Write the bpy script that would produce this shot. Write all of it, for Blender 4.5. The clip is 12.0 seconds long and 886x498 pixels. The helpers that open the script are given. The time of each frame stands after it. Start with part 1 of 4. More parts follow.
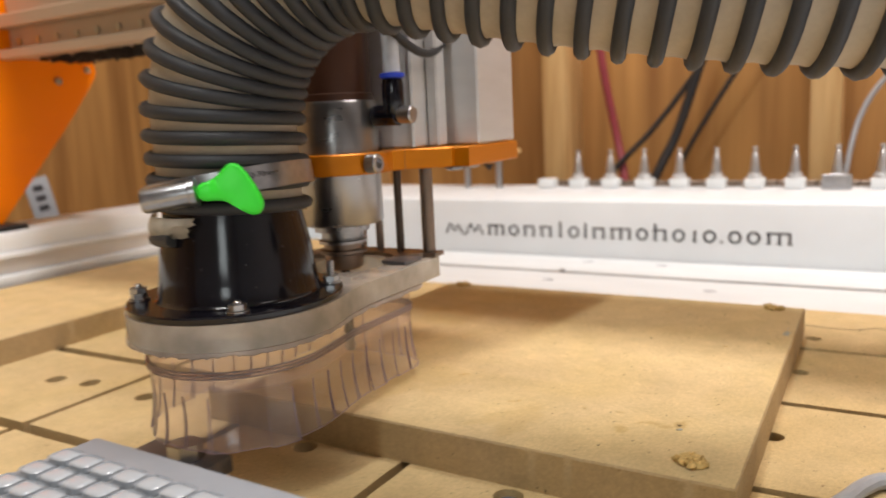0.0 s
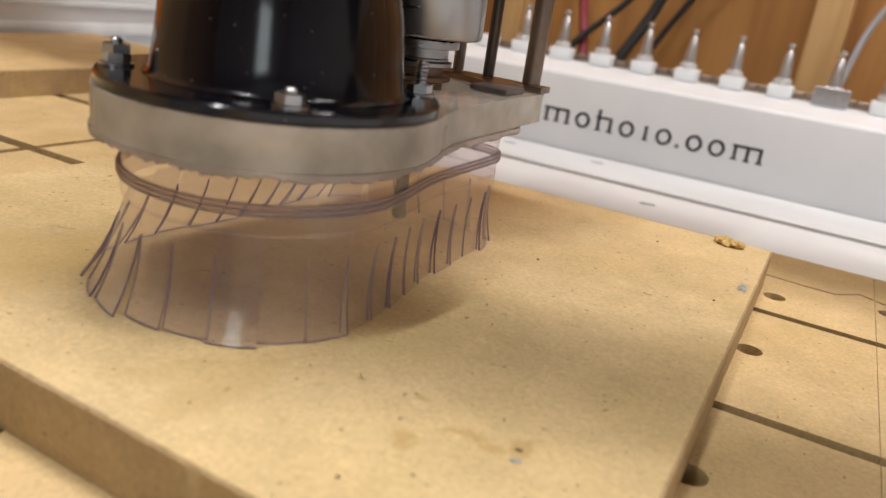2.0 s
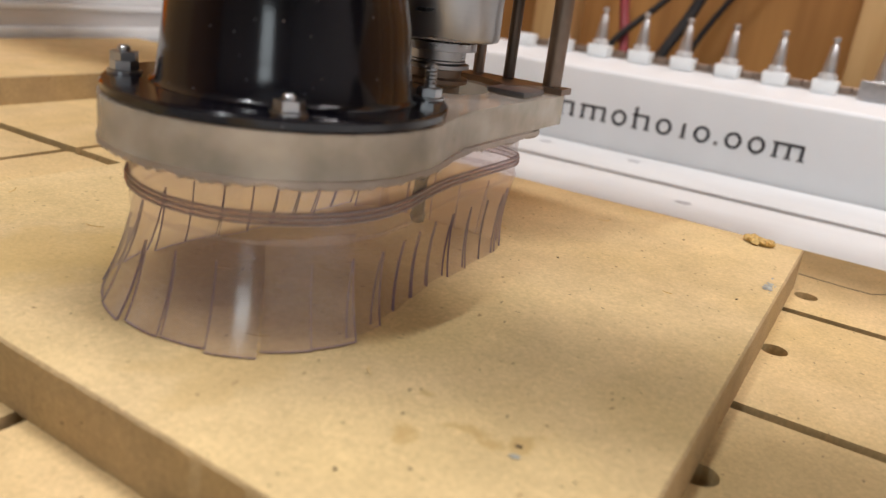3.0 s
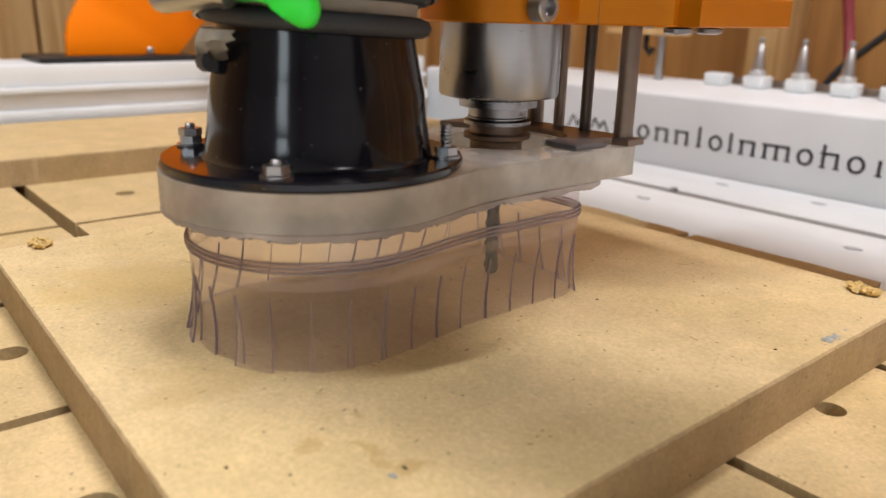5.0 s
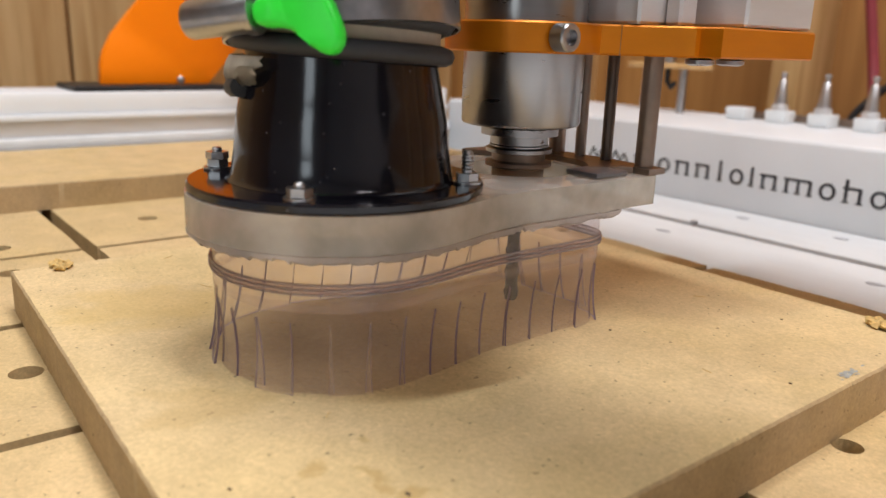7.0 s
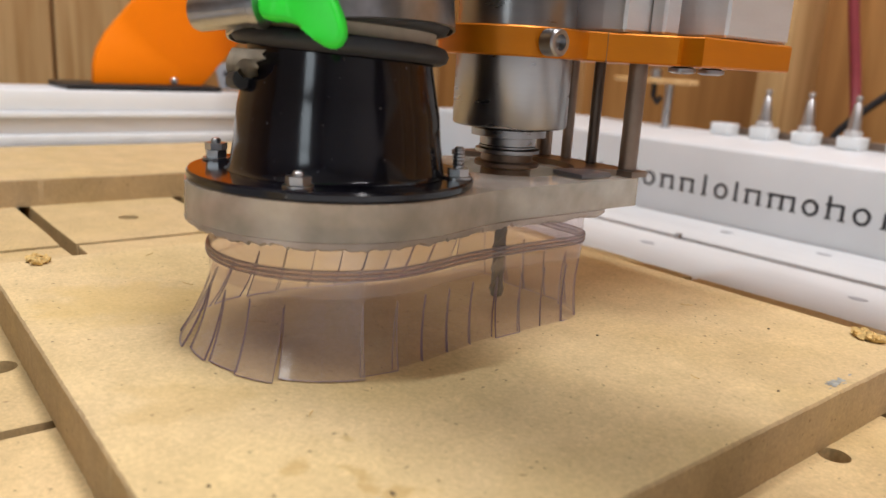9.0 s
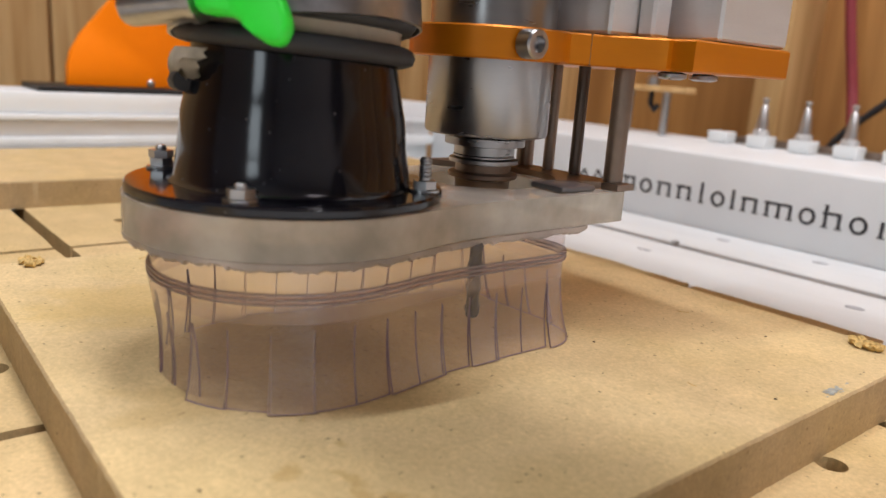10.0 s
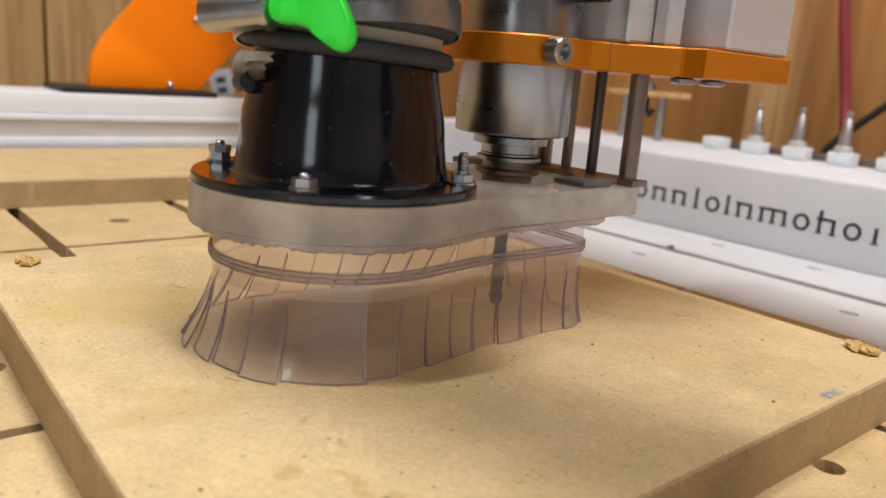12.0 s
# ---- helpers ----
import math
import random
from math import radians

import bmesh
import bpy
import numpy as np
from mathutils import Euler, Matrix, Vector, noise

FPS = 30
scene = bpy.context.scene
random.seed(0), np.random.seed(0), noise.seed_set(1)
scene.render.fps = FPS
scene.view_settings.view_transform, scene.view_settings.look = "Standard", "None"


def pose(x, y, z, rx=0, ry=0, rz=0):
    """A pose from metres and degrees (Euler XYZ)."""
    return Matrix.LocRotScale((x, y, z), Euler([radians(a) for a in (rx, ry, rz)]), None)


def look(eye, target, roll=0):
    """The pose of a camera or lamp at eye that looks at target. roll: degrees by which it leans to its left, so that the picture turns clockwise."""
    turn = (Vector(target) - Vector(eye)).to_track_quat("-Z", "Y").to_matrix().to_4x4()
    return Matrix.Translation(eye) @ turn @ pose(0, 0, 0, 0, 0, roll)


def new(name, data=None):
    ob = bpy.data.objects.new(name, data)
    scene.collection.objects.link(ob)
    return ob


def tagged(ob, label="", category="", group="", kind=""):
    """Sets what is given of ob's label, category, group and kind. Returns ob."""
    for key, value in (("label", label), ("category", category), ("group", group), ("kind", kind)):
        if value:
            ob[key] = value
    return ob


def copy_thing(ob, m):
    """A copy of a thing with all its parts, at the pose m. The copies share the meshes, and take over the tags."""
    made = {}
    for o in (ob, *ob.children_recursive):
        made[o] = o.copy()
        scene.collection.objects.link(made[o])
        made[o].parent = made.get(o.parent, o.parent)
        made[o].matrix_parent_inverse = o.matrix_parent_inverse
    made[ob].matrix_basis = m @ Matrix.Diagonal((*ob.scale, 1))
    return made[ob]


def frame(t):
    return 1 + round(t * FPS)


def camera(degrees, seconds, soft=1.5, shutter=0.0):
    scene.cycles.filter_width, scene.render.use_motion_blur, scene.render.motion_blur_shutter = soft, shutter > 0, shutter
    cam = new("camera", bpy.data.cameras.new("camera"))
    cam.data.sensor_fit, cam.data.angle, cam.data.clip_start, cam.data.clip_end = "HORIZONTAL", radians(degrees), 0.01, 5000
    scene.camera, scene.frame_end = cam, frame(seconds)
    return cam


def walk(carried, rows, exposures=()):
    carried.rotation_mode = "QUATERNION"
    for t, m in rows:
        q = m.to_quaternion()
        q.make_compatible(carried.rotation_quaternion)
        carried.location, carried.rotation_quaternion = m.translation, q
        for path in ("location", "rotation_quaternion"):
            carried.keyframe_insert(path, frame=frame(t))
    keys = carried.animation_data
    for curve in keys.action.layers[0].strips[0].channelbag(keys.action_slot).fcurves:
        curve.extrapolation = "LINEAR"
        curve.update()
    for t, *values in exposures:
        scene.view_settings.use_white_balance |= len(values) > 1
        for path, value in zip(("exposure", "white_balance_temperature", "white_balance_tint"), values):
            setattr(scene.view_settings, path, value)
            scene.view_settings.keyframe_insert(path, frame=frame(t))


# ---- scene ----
cam = camera(60.1, 12.0, soft=1.5, shutter=0.2)
cam.data.dof.use_dof, cam.data.dof.focus_distance, cam.data.dof.aperture_fstop = True, 0.275, 13.0
PATH = [
    (0, (0.039, -0.528, 0.15), (-0.948, 1.179, -0.189), -2.8),
    (0.5, (0.044, -0.393, 0.148), (-0.853, 1.321, -0.36), -1.7),
    (1, (0.041, -0.348, 0.127), (-0.861, 1.336, -0.466), 2.5),
    (1.5, (0.008, -0.353, 0.103), (-0.813, 1.36, -0.523), 8.6),
    (2, (0.011, -0.355, 0.109), (-0.807, 1.35, -0.542), 8.2),
    (2.5, (0.011, -0.355, 0.11), (-0.817, 1.34, -0.554), 7.9),
    (4.5, (0.083, -0.319, 0.113), (-1.309, 0.976, -0.507), 3.0),
    (5, (0.09, -0.31, 0.117), (-1.37, 0.922, -0.476), 1.4),
    (5.5, (0.095, -0.308, 0.118), (-1.402, 0.89, -0.451), 0.9),
    (6, (0.094, -0.307, 0.117), (-1.424, 0.877, -0.424), 0.8),
    (6.5, (0.095, -0.307, 0.116), (-1.428, 0.881, -0.405), 1.2),
    (7, (0.093, -0.308, 0.116), (-1.422, 0.891, -0.4), 1.8),
    (9, (0.09, -0.308, 0.111), (-1.403, 0.932, -0.371), 3.4),
    (9.5, (0.089, -0.307, 0.11), (-1.402, 0.94, -0.359), 3.6),
    (10, (0.089, -0.307, 0.11), (-1.402, 0.942, -0.355), 3.9),
    (10.5, (0.089, -0.307, 0.109), (-1.402, 0.945, -0.348), 4.1),
    (11, (0.089, -0.308, 0.11), (-1.398, 0.95, -0.348), 4.3),
    (11.5, (0.089, -0.308, 0.109), (-1.397, 0.951, -0.344), 4.4),
    (12, (0.088, -0.309, 0.109), (-1.394, 0.955, -0.344), 4.4),
]
walk(cam, [(t, look(eye, target, roll)) for t, eye, target, roll in PATH], [(0, -0.03, 6950, 10), (0.5, -0.03, 6900, 10), (1, -0.13, 6850, 10), (2, -0.24, 6750, 10), (5, -0.15, 6500, 10), (12, -0.20, 6450, 10)])

# ---- light ----
world = bpy.data.worlds.new("workshop_world")
scene.world = world
world.use_nodes = True
world.node_tree.nodes["Background"].inputs[0].default_value = (0.9, 0.85, 0.8, 1)
world.node_tree.nodes["Background"].inputs[1].default_value = 0.05
scene.view_settings.exposure = 0.0


def ceiling_lamp(name, x, y, z, sx, sy, watts, color):
    data = bpy.data.lights.new(name, "AREA")
    data.shape, data.size, data.size_y, data.energy, data.color = "RECTANGLE", sx, sy, watts, color
    ob = new(name, data)
    ob.location = (x, y, z)
    return ob


ceiling_lamp("tube_light_near", 0.25, -0.03, 1.62, 1.2, 0.30, 27, (1.0, 0.955, 0.97))
# unseen fill lamp, added to brighten the end plate and left wall
ceiling_lamp("tube_light_side", 1.40, -0.10, 1.62, 0.16, 0.9, 17, (1.0, 0.95, 0.985))
front = ceiling_lamp("tube_light_front", -0.25, -0.90, 1.62, 0.05, 0.8, 14.5, (0.93, 0.965, 1.0))
front.rotation_euler = (0, 0, radians(-8))

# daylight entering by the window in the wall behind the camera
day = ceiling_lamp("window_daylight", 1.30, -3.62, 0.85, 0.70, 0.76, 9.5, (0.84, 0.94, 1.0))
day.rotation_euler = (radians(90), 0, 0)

# ---- materials ----


def material(name):
    m = bpy.data.materials.new(name)
    m.use_nodes = True
    t = m.node_tree
    return m, t, t.nodes["Principled BSDF"]


def link(t, a, b):
    t.links.new(a, b)


def surface(name, color, rough=0.5, metal=0.0, vary=0.12, scale=60.0, bump=0.05, fine=400.0, stretch=(1, 1, 1), spec=0.5, coat=0.0, island=False):
    """Painted, plastic, metal or board surface with grain at two sizes."""
    m, t, b = material(name)
    n = t.nodes
    co = n.new("ShaderNodeTexCoord")
    mp = n.new("ShaderNodeMapping")
    mp.inputs["Scale"].default_value = stretch
    link(t, co.outputs["Object"], mp.inputs["Vector"])
    big, small = n.new("ShaderNodeTexNoise"), n.new("ShaderNodeTexNoise")
    big.inputs["Scale"].default_value, big.inputs["Detail"].default_value = scale, 4
    small.inputs["Scale"].default_value, small.inputs["Detail"].default_value = fine, 3
    link(t, mp.outputs[0], big.inputs["Vector"])
    link(t, mp.outputs[0], small.inputs["Vector"])
    mix = n.new("ShaderNodeMath")
    mix.operation = "MULTIPLY_ADD"
    mix.inputs[1].default_value = 0.35
    link(t, small.outputs[0], mix.inputs[0])
    link(t, big.outputs[0], mix.inputs[2])
    ramp = n.new("ShaderNodeMapRange")
    ramp.inputs["From Min"].default_value, ramp.inputs["From Max"].default_value = 0.4, 0.95
    ramp.inputs["To Min"].default_value, ramp.inputs["To Max"].default_value = 1 - vary, 1 + vary
    link(t, mix.outputs[0], ramp.inputs["Value"])
    fac = ramp.outputs[0]
    if island:
        info = n.new("ShaderNodeObjectInfo")
        r2 = n.new("ShaderNodeMapRange")
        r2.inputs["To Min"].default_value, r2.inputs["To Max"].default_value = 0.9, 1.08
        link(t, info.outputs["Random"], r2.inputs["Value"])
        mu = n.new("ShaderNodeMath")
        mu.operation = "MULTIPLY"
        link(t, fac, mu.inputs[0])
        link(t, r2.outputs[0], mu.inputs[1])
        fac = mu.outputs[0]
    hsv = n.new("ShaderNodeHueSaturation")
    hsv.inputs["Color"].default_value = (*color, 1)
    link(t, fac, hsv.inputs["Value"])
    link(t, hsv.outputs[0], b.inputs["Base Color"])
    rr = n.new("ShaderNodeMapRange")
    rr.inputs["To Min"].default_value, rr.inputs["To Max"].default_value = max(0.02, rough * 0.8), min(1, rough * 1.2)
    link(t, big.outputs[0], rr.inputs["Value"])
    link(t, rr.outputs[0], b.inputs["Roughness"])
    b.inputs["Metallic"].default_value = metal
    b.inputs["Specular IOR Level"].default_value = spec
    b.inputs["Coat Weight"].default_value = coat
    if bump:
        bp = n.new("ShaderNodeBump")
        bp.inputs["Strength"].default_value = bump
        bp.inputs["Distance"].default_value = 0.001
        link(t, mix.outputs[0], bp.inputs["Height"])
        link(t, bp.outputs[0], b.inputs["Normal"])
    return m


def wood(name, light, dark, along, rings=9.0, rough=0.6, knots=True, swirl=0.14):
    """Plank or plywood face: long grain along one axis, broad figure, a few knots."""
    m, t, b = material(name)
    n = t.nodes
    co = n.new("ShaderNodeTexCoord")
    info = n.new("ShaderNodeObjectInfo")
    mul = n.new("ShaderNodeVectorMath")
    mul.operation = "SCALE"
    mul.inputs["Scale"].default_value = 7.0
    link(t, co.outputs["Object"], mul.inputs[0])
    add = n.new("ShaderNodeVectorMath")
    add.operation = "ADD"
    link(t, mul.outputs[0], add.inputs[0])
    cmb = n.new("ShaderNodeCombineXYZ")
    off = n.new("ShaderNodeMath")
    off.operation = "MULTIPLY"
    off.inputs[1].default_value = 37.0
    link(t, info.outputs["Random"], off.inputs[0])
    for i in range(3):
        link(t, off.outputs[0], cmb.inputs[i])
    link(t, cmb.outputs[0], add.inputs[1])
    mp = n.new("ShaderNodeMapping")
    s = [rings, rings, rings]
    s["xyz".index(along)] = rings * 0.07
    mp.inputs["Scale"].default_value = [v / 7.0 for v in s]
    link(t, add.outputs[0], mp.inputs["Vector"])
    broad = n.new("ShaderNodeTexNoise")
    broad.inputs["Scale"].default_value, broad.inputs["Detail"].default_value, broad.inputs["Distortion"].default_value = 1.0, 3, 1.6
    link(t, mp.outputs[0], broad.inputs["Vector"])
    wave = n.new("ShaderNodeMath")
    wave.operation = "SINE"
    w2 = n.new("ShaderNodeMath")
    w2.operation = "MULTIPLY"
    w2.inputs[1].default_value = 38.0
    link(t, broad.outputs[0], w2.inputs[0])
    link(t, w2.outputs[0], wave.inputs[0])
    fine = n.new("ShaderNodeTexNoise")
    fine.inputs["Scale"].default_value, fine.inputs["Detail"].default_value = 9.0, 5
    link(t, mp.outputs[0], fine.inputs["Vector"])
    sm = n.new("ShaderNodeMath")
    sm.operation = "MULTIPLY_ADD"
    sm.inputs[1].default_value = swirl
    link(t, wave.outputs[0], sm.inputs[0])
    link(t, fine.outputs[0], sm.inputs[2])
    fac = sm.outputs[0]
    if knots:
        vo = n.new("ShaderNodeTexVoronoi")
        vo.inputs["Scale"].default_value = 1.5
        kmp = n.new("ShaderNodeMapping")
        ks = [1.0, 1.0, 1.0]
        ks["xyz".index(along)] = 0.55
        kmp.inputs["Scale"].default_value = ks
        link(t, add.outputs[0], kmp.inputs["Vector"])
        link(t, kmp.outputs[0], vo.inputs["Vector"])
        kr = n.new("ShaderNodeMapRange")
        kr.inputs["From Min"].default_value, kr.inputs["From Max"].default_value = 0.04, 0.09
        kr.inputs["To Min"].default_value, kr.inputs["To Max"].default_value = 0.35, 0.0
        link(t, vo.outputs["Distance"], kr.inputs["Value"])
        sb = n.new("ShaderNodeMath")
        sb.operation = "SUBTRACT"
        link(t, fac, sb.inputs[0])
        link(t, kr.outputs[0], sb.inputs[1])
        fac = sb.outputs[0]
    ramp = n.new("ShaderNodeValToRGB")
    ramp.color_ramp.elements[0].position, ramp.color_ramp.elements[0].color = 0.22, (*dark, 1)
    ramp.color_ramp.elements[1].position, ramp.color_ramp.elements[1].color = 0.72, (*light, 1)
    link(t, fac, ramp.inputs[0])
    link(t, ramp.outputs[0], b.inputs["Base Color"])
    b.inputs["Roughness"].default_value = rough
    bp = n.new("ShaderNodeBump")
    bp.inputs["Strength"].default_value, bp.inputs["Distance"].default_value = 0.15, 0.0006
    link(t, fac, bp.inputs["Height"])
    link(t, bp.outputs[0], b.inputs["Normal"])
    return m


def mdf(name, color, stain=0.0):
    """Fibreboard: matted fibres, dark specks, faint stains."""
    m, t, b = material(name)
    n = t.nodes
    co = n.new("ShaderNodeTexCoord")
    info = n.new("ShaderNodeObjectInfo")
    fib = n.new("ShaderNodeTexNoise")
    fib.inputs["Scale"].default_value, fib.inputs["Detail"].default_value, fib.inputs["Distortion"].default_value = 620.0, 8, 0.5
    fib.inputs["Roughness"].default_value = 0.75
    blot = n.new("ShaderNodeTexNoise")
    blot.inputs["Scale"].default_value, blot.inputs["Detail"].default_value = 45.0, 9
    blot.inputs["Roughness"].default_value = 0.65
    spk = n.new("ShaderNodeTexVoronoi")
    spk.inputs["Scale"].default_value = 330.0
    warp = n.new("ShaderNodeTexNoise")
    warp.inputs["Scale"].default_value = 150.0
    wv = n.new("ShaderNodeVectorMath")
    wv.operation = "MULTIPLY_ADD"
    wv.inputs[1].default_value = (0.006, 0.006, 0.006)
    for x in (fib, blot, warp):
        link(t, co.outputs["Object"], x.inputs["Vector"])
    link(t, warp.outputs["Color"], wv.inputs[0])
    link(t, co.outputs["Object"], wv.inputs[2])
    link(t, wv.outputs[0], spk.inputs["Vector"])
    sr = n.new("ShaderNodeMapRange")
    sr.inputs["From Min"].default_value, sr.inputs["From Max"].default_value = 0.07, 0.20
    sr.inputs["To Min"].default_value, sr.inputs["To Max"].default_value = 0.3, 1.0
    link(t, spk.outputs["Distance"], sr.inputs["Value"])
    pick = n.new("ShaderNodeMapRange")
    pick.inputs["From Min"].default_value, pick.inputs["From Max"].default_value = 0.74, 0.78
    link(t, spk.outputs["Color"], pick.inputs["Value"])
    sm = n.new("ShaderNodeMix")
    sm.data_type = "FLOAT"
    sm.inputs[2].default_value = 1.0
    link(t, pick.outputs[0], sm.inputs[0])
    link(t, sr.outputs[0], sm.inputs[3])
    fr = n.new("ShaderNodeMapRange")
    fr.inputs["From Min"].default_value, fr.inputs["From Max"].default_value = 0.3, 0.7
    fr.inputs["To Min"].default_value, fr.inputs["To Max"].default_value = 0.77, 1.15
    link(t, fib.outputs[0], fr.inputs["Value"])
    br = n.new("ShaderNodeMapRange")
    br.inputs["From Min"].default_value, br.inputs["From Max"].default_value = 0.3, 0.7
    br.inputs["To Min"].default_value, br.inputs["To Max"].default_value = 0.86, 1.09
    link(t, blot.outputs[0], br.inputs["Value"])
    rnd = n.new("ShaderNodeMapRange")
    rnd.inputs["To Min"].default_value, rnd.inputs["To Max"].default_value = 0.93, 1.05
    link(t, info.outputs["Random"], rnd.inputs["Value"])
    val = None
    for s in (fr, br, rnd):
        if val is None:
            val = s.outputs[0]
            continue
        mu = n.new("ShaderNodeMath")
        mu.operation = "MULTIPLY"
        link(t, val, mu.inputs[0])
        link(t, s.outputs[0], mu.inputs[1])
        val = mu.outputs[0]
    mu = n.new("ShaderNodeMath")
    mu.operation = "MULTIPLY"
    link(t, val, mu.inputs[0])
    link(t, sm.outputs[0], mu.inputs[1])
    hsv = n.new("ShaderNodeHueSaturation")
    hsv.inputs["Color"].default_value = (*color, 1)
    link(t, mu.outputs[0], hsv.inputs["Value"])
    drift, dr, dm = n.new("ShaderNodeTexNoise"), n.new("ShaderNodeMapRange"), n.new("ShaderNodeMix")
    drift.inputs["Scale"].default_value, drift.inputs["Detail"].default_value = 14.0, 7
    drift.inputs["Distortion"].default_value = 0.8
    link(t, co.outputs["Object"], drift.inputs["Vector"])
    dr.inputs["From Min"].default_value, dr.inputs["From Max"].default_value = 0.38, 0.68
    dr.inputs["To Max"].default_value = 0.75
    link(t, drift.outputs[0], dr.inputs["Value"])
    dm.data_type, dm.blend_type = "RGBA", "MULTIPLY"
    dm.inputs[7].default_value = (0.95, 0.94, 0.82, 1)
    link(t, dr.outputs[0], dm.inputs[0])
    link(t, hsv.outputs[0], dm.inputs[6])
    chip, cr, cm = n.new("ShaderNodeTexVoronoi"), n.new("ShaderNodeMapRange"), n.new("ShaderNodeMix")
    chip.inputs["Scale"].default_value = 95.0
    link(t, wv.outputs[0], chip.inputs["Vector"])
    cr.inputs["From Min"].default_value, cr.inputs["From Max"].default_value = 0.035, 0.08
    cr.inputs["To Min"].default_value, cr.inputs["To Max"].default_value = 0.75, 0.0
    link(t, chip.outputs["Distance"], cr.inputs["Value"])
    cm.data_type = "RGBA"
    cm.inputs[7].default_value = (0.20, 0.12, 0.05, 1)
    link(t, cr.outputs[0], cm.inputs[0])
    link(t, dm.outputs[2], cm.inputs[6])
    base = cm.outputs[2]
    if stain:
        # uneven brown-yellow stains: a broad smear, a lone spot and two small ones
        wob, wadd = n.new("ShaderNodeTexNoise"), n.new("ShaderNodeVectorMath")
        wob.inputs["Scale"].default_value, wob.inputs["Detail"].default_value = 70.0, 6
        link(t, co.outputs["Object"], wob.inputs["Vector"])
        wadd.operation = "MULTIPLY_ADD"
        wadd.inputs[1].default_value = (0.055, 0.055, 0.0)
        link(t, wob.outputs["Color"], wadd.inputs[0])
        link(t, co.outputs["Object"], wadd.inputs[2])
        for sx, sy, size, power in ((-0.192, -0.228, 0.034, 0.42), (-0.165, -0.205, 0.030, 0.25), (-0.0555, -0.2245, 0.0085, 0.75), (-0.031, -0.220, 0.0055, 0.7), (-0.10, -0.238, 0.018, 0.3), (-0.21, -0.09, 0.03, 0.3)):
            d, sq, mc = n.new("ShaderNodeVectorMath"), n.new("ShaderNodeMapRange"), n.new("ShaderNodeMix")
            d.operation = "DISTANCE"
            d.inputs[1].default_value = (sx + 0.0275, sy + 0.0275, 0.018)
            link(t, wadd.outputs[0], d.inputs[0])
            sq.interpolation_type = "SMOOTHSTEP"
            sq.inputs["From Min"].default_value, sq.inputs["From Max"].default_value = size * 0.35, size
            sq.inputs["To Min"].default_value, sq.inputs["To Max"].default_value = power * stain, 0.0
            link(t, d.outputs["Value"], sq.inputs["Value"])
            mc.data_type = "RGBA"
            mc.inputs[7].default_value = (0.57, 0.385, 0.125, 1) if size > 0.02 else (0.45, 0.30, 0.11, 1)
            link(t, sq.outputs[0], mc.inputs[0])
            link(t, base, mc.inputs[6])
            base = mc.outputs[2]
    link(t, base, b.inputs["Base Color"])
    b.inputs["Roughness"].default_value = 0.75
    b.inputs["Specular IOR Level"].default_value = 0.3
    bp = n.new("ShaderNodeBump")
    bp.inputs["Strength"].default_value, bp.inputs["Distance"].default_value = 0.3, 0.0004
    link(t, fib.outputs[0], bp.inputs["Height"])
    link(t, bp.outputs[0], b.inputs["Normal"])
    return m


def clear_vinyl(name, tint, gloss=0.08, milk=0.07):
    """Thin clear sheet: tinted pass-through with a glossy skin."""
    m, t, b = material(name)
    n = t.nodes
    n.remove(b)
    out = n["Material Output"]
    tr, gl = n.new("ShaderNodeBsdfTransparent"), n.new("ShaderNodeBsdfGlossy")
    tr.inputs[0].default_value = (*tint, 1)
    gl.inputs["Roughness"].default_value = gloss
    lw, pw, fr = n.new("ShaderNodeLayerWeight"), n.new("ShaderNodeMath"), n.new("ShaderNodeMath")
    pw.operation, fr.operation = "POWER", "MULTIPLY_ADD"
    pw.inputs[1].default_value, fr.inputs[1].default_value, fr.inputs[2].default_value = 4.0, 0.5, 0.075
    link(t, lw.outputs["Facing"], pw.inputs[0])
    link(t, pw.outputs[0], fr.inputs[0])
    co = n.new("ShaderNodeTexCoord")
    no = n.new("ShaderNodeTexNoise")
    no.inputs["Scale"].default_value, no.inputs["Detail"].default_value = 90.0, 2
    link(t, co.outputs["Object"], no.inputs["Vector"])
    # fine scratches running round the skirt
    sm, sc, sa = n.new("ShaderNodeMapping"), n.new("ShaderNodeTexNoise"), n.new("ShaderNodeMath")
    sm.inputs["Scale"].default_value = (90, 90, 1500)
    sc.inputs["Scale"].default_value, sc.inputs["Detail"].default_value = 1.0, 3
    link(t, co.outputs["Object"], sm.inputs["Vector"])
    link(t, sm.outputs[0], sc.inputs["Vector"])
    sa.operation = "MULTIPLY_ADD"
    sa.inputs[1].default_value = 0.28
    link(t, sc.outputs[0], sa.inputs[0])
    link(t, no.outputs[0], sa.inputs[2])
    bp = n.new("ShaderNodeBump")
    bp.inputs["Strength"].default_value, bp.inputs["Distance"].default_value = 0.3, 0.0006
    link(t, sa.outputs[0], bp.inputs["Height"])
    link(t, bp.outputs[0], gl.inputs["Normal"])
    mx = n.new("ShaderNodeMixShader")
    link(t, fr.outputs[0], mx.inputs[0])
    haze, hm = n.new("ShaderNodeBsdfDiffuse"), n.new("ShaderNodeMixShader")
    haze.inputs[0].default_value = (0.80, 0.72, 0.73, 1)
    hm.inputs[0].default_value = milk
    link(t, tr.outputs[0], hm.inputs[1])
    link(t, haze.outputs[0], hm.inputs[2])
    link(t, hm.outputs[0], mx.inputs[1])
    link(t, gl.outputs[0], mx.inputs[2])
    link(t, mx.outputs[0], out.inputs[0])
    return m


